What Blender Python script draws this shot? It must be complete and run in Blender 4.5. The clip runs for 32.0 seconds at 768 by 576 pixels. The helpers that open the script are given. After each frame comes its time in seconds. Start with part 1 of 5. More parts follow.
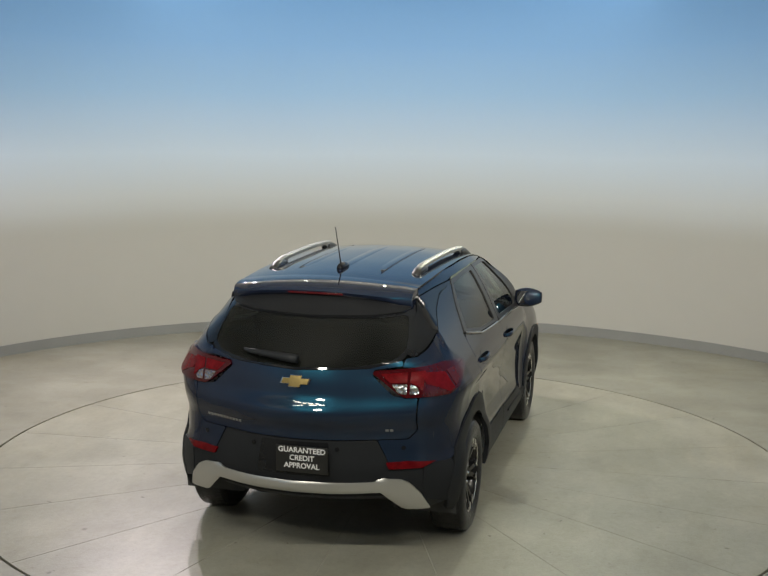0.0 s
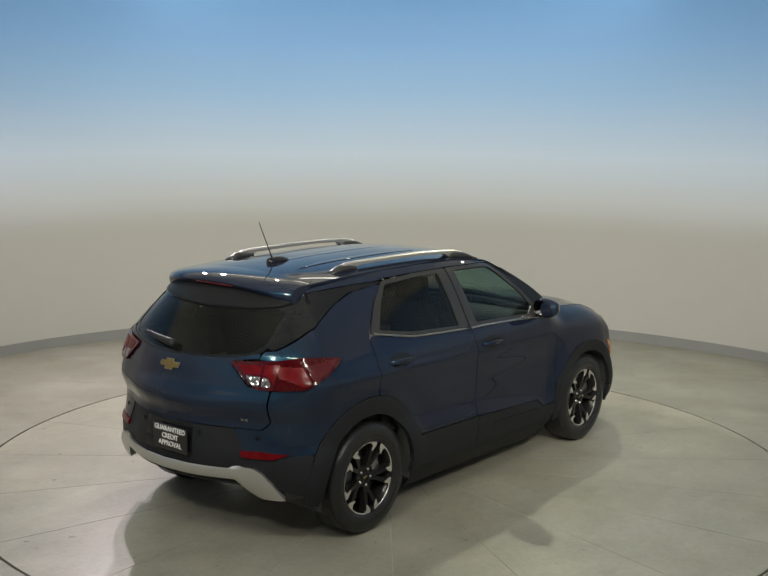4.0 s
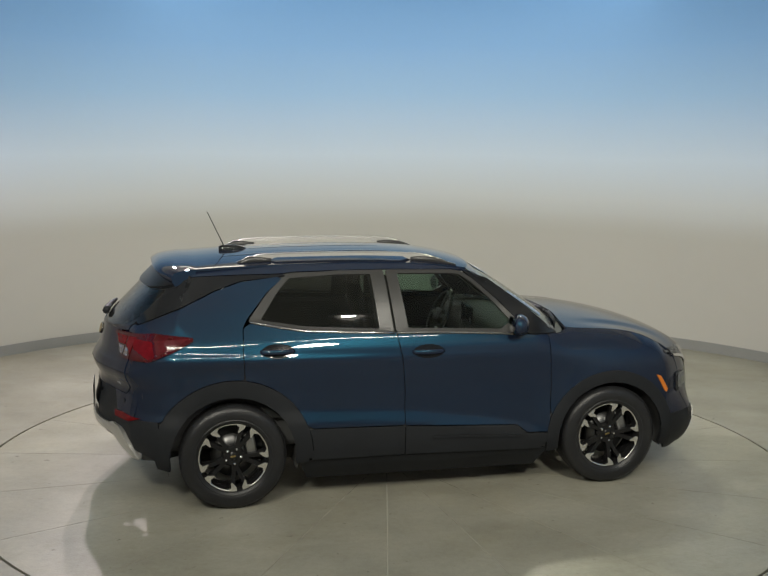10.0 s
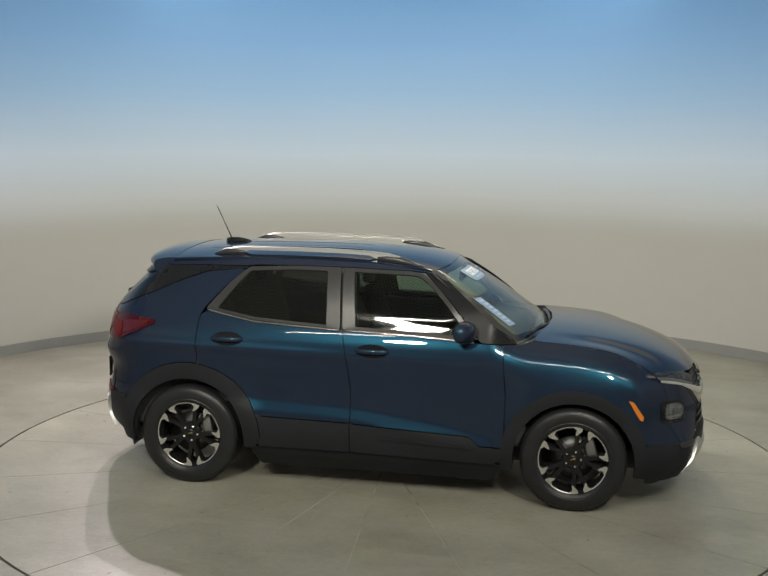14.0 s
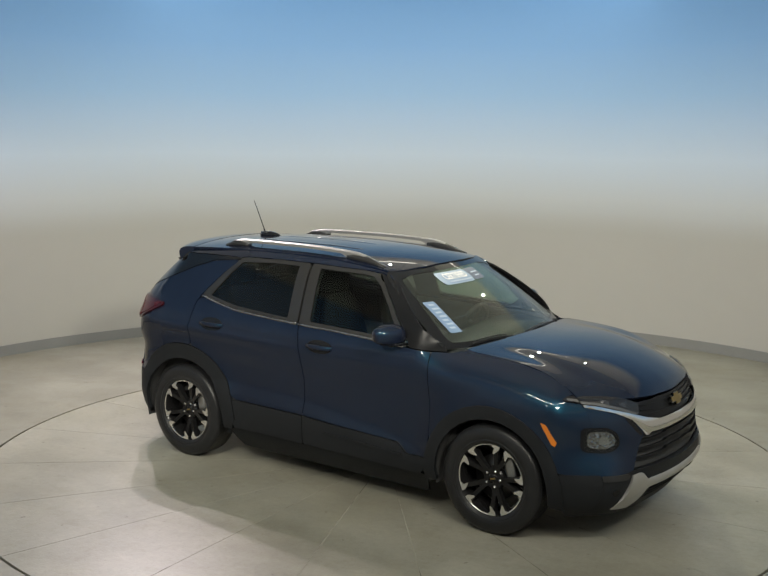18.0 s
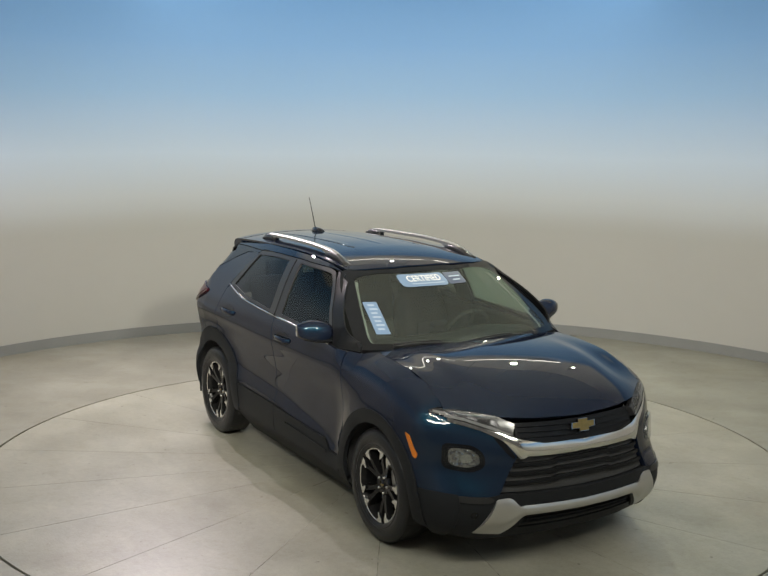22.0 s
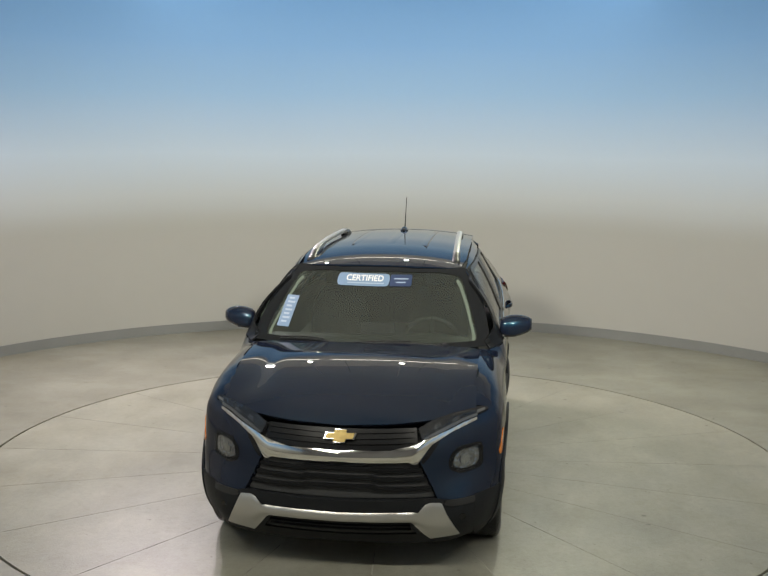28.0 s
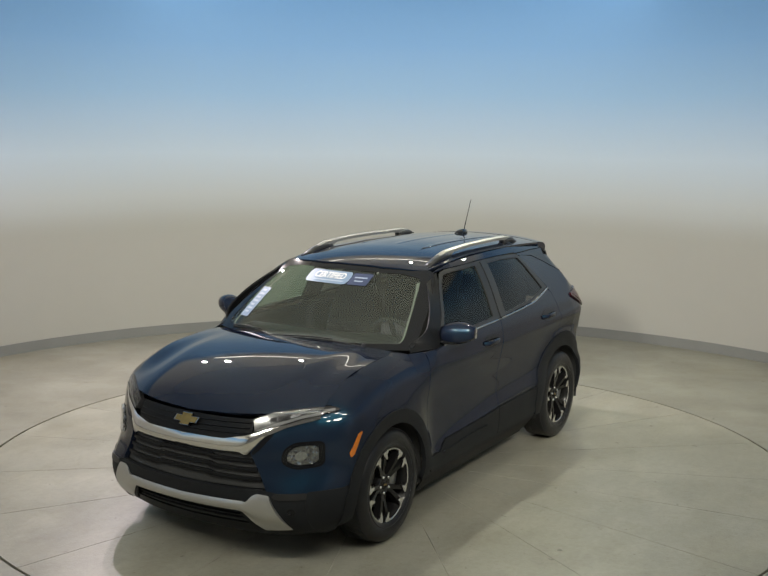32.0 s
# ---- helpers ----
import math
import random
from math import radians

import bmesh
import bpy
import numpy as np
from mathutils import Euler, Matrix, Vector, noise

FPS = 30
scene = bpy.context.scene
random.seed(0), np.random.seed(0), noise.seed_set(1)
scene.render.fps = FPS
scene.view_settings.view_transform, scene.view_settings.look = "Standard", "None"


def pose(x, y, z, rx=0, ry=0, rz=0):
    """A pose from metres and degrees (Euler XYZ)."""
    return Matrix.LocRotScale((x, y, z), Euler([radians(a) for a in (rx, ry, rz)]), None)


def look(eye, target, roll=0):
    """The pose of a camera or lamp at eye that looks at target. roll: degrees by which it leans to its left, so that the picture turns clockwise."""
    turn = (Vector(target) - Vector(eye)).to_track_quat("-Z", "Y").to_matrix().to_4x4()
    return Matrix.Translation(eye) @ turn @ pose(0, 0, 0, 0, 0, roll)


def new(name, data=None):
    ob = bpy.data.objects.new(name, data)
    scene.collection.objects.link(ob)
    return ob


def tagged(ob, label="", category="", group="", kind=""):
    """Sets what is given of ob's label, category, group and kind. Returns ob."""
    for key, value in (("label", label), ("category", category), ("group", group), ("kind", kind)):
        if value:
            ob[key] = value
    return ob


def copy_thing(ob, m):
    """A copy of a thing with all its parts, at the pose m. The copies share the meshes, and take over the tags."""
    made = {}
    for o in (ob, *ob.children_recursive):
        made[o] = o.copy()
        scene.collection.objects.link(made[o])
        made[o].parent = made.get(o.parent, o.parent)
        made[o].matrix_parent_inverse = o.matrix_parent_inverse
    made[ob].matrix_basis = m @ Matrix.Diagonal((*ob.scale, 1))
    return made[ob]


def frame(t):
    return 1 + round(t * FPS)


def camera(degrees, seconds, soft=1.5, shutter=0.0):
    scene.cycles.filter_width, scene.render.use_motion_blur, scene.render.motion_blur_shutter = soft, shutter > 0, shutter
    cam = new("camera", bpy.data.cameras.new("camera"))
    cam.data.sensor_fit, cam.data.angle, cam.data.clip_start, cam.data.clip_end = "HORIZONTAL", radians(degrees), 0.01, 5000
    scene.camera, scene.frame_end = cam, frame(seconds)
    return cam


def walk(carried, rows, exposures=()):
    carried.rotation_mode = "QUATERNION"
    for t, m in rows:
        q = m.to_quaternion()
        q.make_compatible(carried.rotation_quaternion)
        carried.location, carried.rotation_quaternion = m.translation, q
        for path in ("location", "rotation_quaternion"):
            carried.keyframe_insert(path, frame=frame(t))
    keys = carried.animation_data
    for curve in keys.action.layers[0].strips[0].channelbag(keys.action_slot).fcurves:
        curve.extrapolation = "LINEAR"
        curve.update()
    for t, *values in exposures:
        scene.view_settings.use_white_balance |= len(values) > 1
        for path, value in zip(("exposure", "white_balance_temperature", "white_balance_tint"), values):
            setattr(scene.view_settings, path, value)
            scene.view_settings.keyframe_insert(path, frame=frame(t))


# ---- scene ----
# camera: fixed on a tripod outside the turntable
cam = camera(38.70, 32.0)
CAM = pose(0.0, -7.992, 2.557, 81.047, 0, 0.244) @ pose(0, 0, 0, 0, 0, 0.647)
walk(cam, [(0.0, CAM), (32.0, CAM)])

# turning of the table
TURN_START, TURN_RATE = 75.25, -6.1347
CAR_OFF = (0.080, -0.005)
TABLE_R = 2.978
WALL_R, WALL_X, WALL_Y = 5.263, 0.041, 0.008
CEIL = 5.6


# ---- light ----
world = bpy.data.worlds.new("world")
scene.world = world
world.use_nodes = True
world.node_tree.nodes["Background"].inputs[0].default_value = (0.5, 0.5, 0.48, 1)
world.node_tree.nodes["Background"].inputs[1].default_value = 0.02
LAMP_WARM = (1.0, 0.96, 0.83)
LAMP_COOL = (1.0, 0.865, 0.90)
LAMP_GREEN = (1.0, 0.99, 0.75)
# place, aim, watts, colour, cone in degrees, size
SPOTS = [((-2.0, -6.3, 4.12), (-0.8, 5.0, 2.7), 1370, LAMP_WARM, 76, 0.28), ((2.0, -6.3, 4.12), (0.8, 5.0, 2.7), 1370, LAMP_WARM, 76, 0.28),
         ((-2.88, 3.45, 4.12), (-0.9, -1.0, 0), 335, LAMP_COOL, 145, 0.045), ((-2.40, 3.55, 4.12), (-0.5, -1.0, 0), 335, LAMP_COOL, 145, 0.045),
         ((1.80, 3.5, 4.12), (1.5, -1.0, 0), 185, LAMP_GREEN, 140, 0.05), ((-1.15, 3.6, 4.12), (-0.6, 0.0, 0), 26, LAMP_WARM, 140, 0.035),
         ((0.25, 3.6, 4.12), (0.1, 0.0, 0), 26, LAMP_WARM, 140, 0.035), ((2.95, 3.3, 4.12), (1.2, 0.0, 0), 26, LAMP_GREEN, 140, 0.035)]
# y, height, watts, centres, length
TUBES = [(-6.0, 5.45, 248, (-2.6, 0.0, 2.6), 2.5), (4.3, 4.23, 6, (-1.9, 0.0, 1.9), 1.8)]
scene.view_settings.exposure = 0.15


# ---- small tools ----
def link(name, bm, material, parent=None, label="", smooth=True):
    data = bpy.data.meshes.new(name)
    bm.to_mesh(data)
    bm.free()
    if smooth:
        data.polygons.foreach_set("use_smooth", [True] * len(data.polygons))
    data.materials.append(material)
    ob = new(name, data)
    ob.parent = parent
    if label:
        ob["label"] = label
    return ob


def part(name, bm, material, parent, label="", smooth=True):
    return link(name, bm, material, parent, label, smooth)


def sm(a, b, x):
    u = min(1.0, max(0.0, (x - a) / (b - a)))
    return u * u * (3 - 2 * u)


class Curve:
    """Smooth curve through (x, value) pairs, flat beyond the ends."""

    def __init__(self, *rows):
        self.r = sorted(rows)

    def __call__(self, x):
        r = self.r
        if x <= r[0][0]:
            return r[0][1]
        if x >= r[-1][0]:
            return r[-1][1]
        i = 0
        while r[i + 1][0] < x:
            i += 1
        (x0, y0), (x1, y1) = r[i], r[i + 1]
        h = x1 - x0
        d = (y1 - y0) / h
        da = (y0 - r[i - 1][1]) / (x0 - r[i - 1][0]) if i > 0 else d
        db = (r[i + 2][1] - y1) / (r[i + 2][0] - x1) if i + 2 < len(r) else d
        m0 = 0 if da * d <= 0 else 2 * da * d / (da + d)
        m1 = 0 if db * d <= 0 else 2 * db * d / (db + d)
        t = (x - x0) / h
        return (2 * t**3 - 3 * t**2 + 1) * y0 + (t**3 - 2 * t**2 + t) * h * m0 + (3 * t**2 - 2 * t**3) * y1 + (t**3 - t**2) * h * m1


def fillet(poly, r, n=4):
    out = []
    k = len(poly)
    for i in range(k):
        p, a, b = Vector(poly[i]), Vector(poly[i - 1]), Vector(poly[(i + 1) % k])
        la, lb = (a - p).length, (b - p).length
        cut = min(r, 0.45 * la, 0.45 * lb)
        if cut < 1e-4:
            out.append(tuple(p))
            continue
        s, e = p + (a - p) * cut / la, p + (b - p) * cut / lb
        for j in range(n + 1):
            t = j / n
            out.append(tuple(s * (1 - t) ** 2 + p * 2 * t * (1 - t) + e * t * t))
    return out


def clip_half(poly, axis, val, keep_greater):
    out = []
    k = len(poly)
    for i in range(k):
        a, b = poly[i], poly[(i + 1) % k]
        ia = (a[axis] >= val) if keep_greater else (a[axis] <= val)
        ib = (b[axis] >= val) if keep_greater else (b[axis] <= val)
        if ia:
            out.append(a)
        if ia != ib:
            t = (val - a[axis]) / (b[axis] - a[axis])
            q = [a[0] + (b[0] - a[0]) * t, a[1] + (b[1] - a[1]) * t]
            q[axis] = val
            out.append(tuple(q))
    return out


def sheet(poly, chart, hint, step=0.04, out=0.0, thick=0.012):
    """A bent panel: the outline poly on the surface chart(a, b), with a rim folded inwards."""
    poly = [tuple(q) for q in poly]
    a0, a1 = min(q[0] for q in poly), max(q[0] for q in poly)
    b0, b1 = min(q[1] for q in poly), max(q[1] for q in poly)
    na, nb = max(1, math.ceil((a1 - a0) / step)), max(1, math.ceil((b1 - b0) / step))
    index, flat, faces = {}, [], []
    for i in range(na):
        lo, hi = a0 + (a1 - a0) * i / na, a0 + (a1 - a0) * (i + 1) / na
        strip = clip_half(clip_half(poly, 0, lo, True), 0, hi, False)
        if len(strip) < 3:
            continue
        for j in range(nb):
            l2, h2 = b0 + (b1 - b0) * j / nb, b0 + (b1 - b0) * (j + 1) / nb
            cell = clip_half(clip_half(strip, 1, l2, True), 1, h2, False)
            ids = []
            for q in cell:
                key = (round(q[0], 5), round(q[1], 5))
                if key not in index:
                    index[key] = len(flat)
                    flat.append(key)
                if not ids or ids[-1] != index[key]:
                    ids.append(index[key])
            if len(ids) > 1 and ids[0] == ids[-1]:
                ids.pop()
            if len(ids) < 3 or len(set(ids)) != len(ids):
                ids = list(dict.fromkeys(ids))
            if len(ids) < 3:
                continue
            area = sum(flat[ids[k]][0] * flat[ids[(k + 1) % len(ids)]][1] - flat[ids[(k + 1) % len(ids)]][0] * flat[ids[k]][1] for k in range(len(ids)))
            if abs(area) < 2e-7:
                continue
            faces.append(ids if area > 0 else ids[::-1])
    hint = Vector(hint)
    pts, nrm = [], []
    e = 0.004
    for a, b in flat:
        p = chart(a, b)
        n = (chart(a + e, b) - chart(a - e, b)).cross(chart(a, b + e) - chart(a, b - e))
        n = n.normalized() if n.length > 1e-12 else hint
        if n.dot(hint) < 0:
            n = -n
        pts.append(p + n * out)
        nrm.append(n)
    flip = 0
    if faces:
        f = faces[len(faces) // 2]
        fn = (pts[f[1]] - pts[f[0]]).cross(pts[f[2]] - pts[f[0]])
        flip = fn.dot(nrm[f[0]]) < 0
    bm = bmesh.new()
    vs = [bm.verts.new(p) for p in pts]
    for f in faces:
        try:
            bm.faces.new([vs[k] for k in (f[::-1] if flip else f)])
        except ValueError:
            pass
    rim = [ed for ed in bm.edges if len(ed.link_faces) == 1]
    low = {}
    for ed in rim:
        for v in ed.verts:
            if v not in low:
                low[v] = None
    order = {v: k for k, v in enumerate(vs)}
    for v in list(low):
        low[v] = bm.verts.new(v.co - nrm[order[v]] * thick)
    for ed in rim:
        loop = ed.link_loops[0]
        a, b = loop.vert, loop.link_loop_next.vert
        try:
            bm.faces.new([b, a, low[a], low[b]])
        except ValueError:
            pass
        ed.smooth = False
    for v in [v for v in bm.verts if not v.link_faces]:
        bm.verts.remove(v)
    return bm


def box_bm(size, at=(0, 0, 0), bevel=0.0, seg=2, bm=None, turn=None):
    bm = bm or bmesh.new()
    m = Matrix.Translation(at) @ (turn or Matrix()) @ Matrix.Diagonal((*size, 1))
    made = bmesh.ops.create_cube(bm, size=1.0, matrix=m)["verts"]
    if bevel:
        eds = list({ed for v in made for ed in v.link_edges})
        bmesh.ops.bevel(bm, geom=eds, offset=bevel, segments=seg, profile=0.6, affect="EDGES")
    return bm


def lathe(profile, n=48, axis="y", bm=None, a0=0.0, a1=360.0):
    """Turns (radius, along) pairs round the axis."""
    bm = bm or bmesh.new()
    closed = a1 - a0 >= 359.9
    rings = []
    for i in range(n if closed else n + 1):
        a = radians(a0 + (a1 - a0) * i / n)
        c, s = math.cos(a), math.sin(a)
        ring = []
        for r, h in profile:
            co = (r * c, h, r * s) if axis == "y" else (r * c, r * s, h)
            ring.append(bm.verts.new(co))
        rings.append(ring)
    m = len(rings)
    for i in range(m if closed else m - 1):
        p, q = rings[i], rings[(i + 1) % m]
        for k in range(len(profile) - 1):
            bm.faces.new((p[k], p[k + 1], q[k + 1], q[k]))
    bmesh.ops.remove_doubles(bm, verts=bm.verts, dist=1e-6)
    bmesh.ops.recalc_face_normals(bm, faces=bm.faces)
    return bm


def loft(rings, caps=True, bm=None):
    bm = bm or bmesh.new()
    vs = [[bm.verts.new(p) for p in ring] for ring in rings]
    n = len(rings[0])
    made = []
    for a, b in zip(vs, vs[1:]):
        for k in range(n):
            made.append(bm.faces.new((a[k], a[(k + 1) % n], b[(k + 1) % n], b[k])))
    if caps:
        made += [bm.faces.new(vs[0][::-1]), bm.faces.new(vs[-1])]
    bmesh.ops.recalc_face_normals(bm, faces=made)
    return bm


def tube(path, r, n=8, bm=None):
    rings = []
    path = [Vector(p) for p in path]
    for i, p in enumerate(path):
        d = (path[min(i + 1, len(path) - 1)] - path[max(i - 1, 0)]).normalized()
        u = d.orthogonal().normalized()
        if abs(d.z) < 0.95:
            u = d.cross(Vector((0, 0, 1))).normalized()
        w = d.cross(u)
        rr = r[i] if isinstance(r, (list, tuple)) else r
        rings.append([p + (u * math.cos(2 * math.pi * k / n) + w * math.sin(2 * math.pi * k / n)) * rr for k in range(n)])
    return loft(rings, True, bm)


def outline_bm(poly, thick, place, bevel=0.0):
    """A flat outline in x, y, given thickness along z, then moved by place."""
    bm = bmesh.new()
    f = bm.faces.new([bm.verts.new((x, y, 0)) for x, y in poly])
    top = bmesh.ops.extrude_face_region(bm, geom=[f])["geom"]
    bmesh.ops.translate(bm, verts=[g for g in top if isinstance(g, bmesh.types.BMVert)], vec=(0, 0, thick))
    bmesh.ops.recalc_face_normals(bm, faces=bm.faces)
    if bevel:
        zt = thick - 1e-6
        eds = [ed for ed in bm.edges if all(v.co.z > zt for v in ed.verts)]
        bmesh.ops.bevel(bm, geom=eds, offset=bevel, segments=2, profile=0.6, affect="EDGES")
    bmesh.ops.transform(bm, matrix=place, verts=bm.verts)
    return bm


def words(name, text, size, place, material, parent, label="", thick=0.001, bend=None):
    cu = bpy.data.curves.new(name, "FONT")
    cu.body, cu.size, cu.align_x, cu.align_y, cu.extrude = text, size, "CENTER", "CENTER", thick
    cu.offset = size * 0.02
    tmp = new(name + "_src", cu)
    bpy.context.view_layer.update()
    data = bpy.data.meshes.new_from_object(tmp.evaluated_get(bpy.context.evaluated_depsgraph_get()))
    bpy.data.objects.remove(tmp)
    if bend:
        for v in data.vertices:
            v.co = bend(v.co)
    else:
        data.transform(place)
    data.materials.clear()
    data.materials.append(material)
    ob = new(name, data)
    ob.parent = parent
    if label:
        ob["label"] = label
    return ob


# ---- materials ----
def material(name, base, rough=0.5, metal=0.0, coat=0.0, var=0.15, scale=6.0, fine=60.0, bump=0.0, bump_scale=80.0, rough_var=0.0, spec=0.5, tint=None, random_var=0.0, coat_rough=0.03, facet=0.0):
    """Principled surface with coarse and fine variation of colour, optional relief and uneven gloss."""
    m = bpy.data.materials.new(name)
    m.use_nodes = True
    nt = m.node_tree
    b = nt.nodes["Principled BSDF"]
    b.inputs["Roughness"].default_value = rough
    b.inputs["Metallic"].default_value = metal
    b.inputs["Coat Weight"].default_value = coat
    b.inputs["Coat Roughness"].default_value = coat_rough
    b.inputs["Specular IOR Level"].default_value = spec
    co = nt.nodes.new("ShaderNodeTexCoord")
    big = nt.nodes.new("ShaderNodeTexNoise")
    big.inputs["Scale"].default_value, big.inputs["Detail"].default_value = scale, 5.0
    small = nt.nodes.new("ShaderNodeTexNoise")
    small.inputs["Scale"].default_value, small.inputs["Detail"].default_value = fine, 3.0
    for n in (big, small):
        nt.links.new(co.outputs["Object"], n.inputs["Vector"])
    mix = nt.nodes.new("ShaderNodeMix")
    mix.data_type, mix.inputs["Factor"].default_value = "FLOAT", 0.35
    nt.links.new(big.outputs["Fac"], mix.inputs["A"])
    nt.links.new(small.outputs["Fac"], mix.inputs["B"])
    ramp = nt.nodes.new("ShaderNodeValToRGB")
    t = tint or base
    ramp.color_ramp.elements[0].position, ramp.color_ramp.elements[1].position = 0.3, 0.7
    ramp.color_ramp.elements[0].color = (*[c * (1 - var) for c in t], 1)
    ramp.color_ramp.elements[1].color = (*[min(1, c * (1 + var)) for c in base], 1)
    nt.links.new(mix.outputs["Result"], ramp.inputs["Fac"])
    colour = ramp.outputs["Color"]
    if random_var:
        info = nt.nodes.new("ShaderNodeObjectInfo")
        hsv = nt.nodes.new("ShaderNodeHueSaturation")
        mr = nt.nodes.new("ShaderNodeMapRange")
        mr.inputs["To Min"].default_value, mr.inputs["To Max"].default_value = 1 - random_var, 1 + random_var
        nt.links.new(info.outputs["Random"], mr.inputs["Value"])
        nt.links.new(mr.outputs["Result"], hsv.inputs["Value"])
        nt.links.new(colour, hsv.inputs["Color"])
        colour = hsv.outputs["Color"]
    nt.links.new(colour, b.inputs["Base Color"])
    if rough_var:
        mr = nt.nodes.new("ShaderNodeMapRange")
        mr.inputs["To Min"].default_value, mr.inputs["To Max"].default_value = rough - rough_var, rough + rough_var
        nt.links.new(mix.outputs["Result"], mr.inputs["Value"])
        nt.links.new(mr.outputs["Result"], b.inputs["Roughness"])
    if facet:
        vo = nt.nodes.new("ShaderNodeTexVoronoi")
        vo.inputs["Scale"].default_value = facet
        nt.links.new(co.outputs["Object"], vo.inputs["Vector"])
        fb = nt.nodes.new("ShaderNodeBump")
        fb.inputs["Strength"].default_value, fb.inputs["Distance"].default_value = 0.8, 0.01
        nt.links.new(vo.outputs["Distance"], fb.inputs["Height"])
        nt.links.new(fb.outputs["Normal"], b.inputs["Normal"])
    if bump:
        bn = nt.nodes.new("ShaderNodeTexNoise")
        bn.inputs["Scale"].default_value, bn.inputs["Detail"].default_value = bump_scale, 4.0
        nt.links.new(co.outputs["Object"], bn.inputs["Vector"])
        bu = nt.nodes.new("ShaderNodeBump")
        bu.inputs["Strength"].default_value, bu.inputs["Distance"].default_value = bump, 0.01
        nt.links.new(bn.outputs["Fac"], bu.inputs["Height"])
        nt.links.new(bu.outputs["Normal"], b.inputs["Normal"])
    return m


def glass(name, tint, ior=1.5, rough=0.0, veil=0.0):
    """Thin pane: clear with a tint, gloss by Fresnel, reflected haze put in as diffuse colour."""
    m = bpy.data.materials.new(name)
    m.use_nodes = True
    nt = m.node_tree
    nt.nodes.remove(nt.nodes["Principled BSDF"])
    tr, gl, lw, pw, fr, mx = (nt.nodes.new(k) for k in ("ShaderNodeBsdfTransparent", "ShaderNodeBsdfGlossy", "ShaderNodeLayerWeight", "ShaderNodeMath", "ShaderNodeMath", "ShaderNodeMixShader"))
    tr.inputs["Color"].default_value = (*tint, 1)
    gl.inputs["Roughness"].default_value = rough
    f0 = ((ior - 1) / (ior + 1)) ** 2
    pw.operation, pw.inputs[1].default_value = "POWER", 5.0
    fr.operation, fr.inputs[1].default_value, fr.inputs[2].default_value = "MULTIPLY_ADD", 1 - f0, f0
    nt.links.new(lw.outputs["Facing"], pw.inputs[0])
    nt.links.new(pw.outputs[0], fr.inputs[0])
    nt.links.new(fr.outputs[0], mx.inputs[0])
    low = tr.outputs[0]
    # Grey-green diffuse share stands in for bright reflection and haze on the pane.
    if veil:
        df, m2 = nt.nodes.new("ShaderNodeBsdfDiffuse"), nt.nodes.new("ShaderNodeMixShader")
        df.inputs["Color"].default_value = (0.52, 0.58, 0.50, 1)
        m2.inputs[0].default_value = veil
        nt.links.new(tr.outputs[0], m2.inputs[1])
        nt.links.new(df.outputs[0], m2.inputs[2])
        low = m2.outputs[0]
    nt.links.new(low, mx.inputs[1])
    nt.links.new(gl.outputs[0], mx.inputs[2])
    nt.links.new(mx.outputs[0], nt.nodes["Material Output"].inputs["Surface"])
    return m


def glowing(name, colour, strength):
    m = bpy.data.materials.new(name)
    m.use_nodes = True
    b = m.node_tree.nodes["Principled BSDF"]
    b.inputs["Base Color"].default_value = (*colour, 1)
    b.inputs["Emission Color"].default_value = (*colour, 1)
    b.inputs["Emission Strength"].default_value = strength
    return m


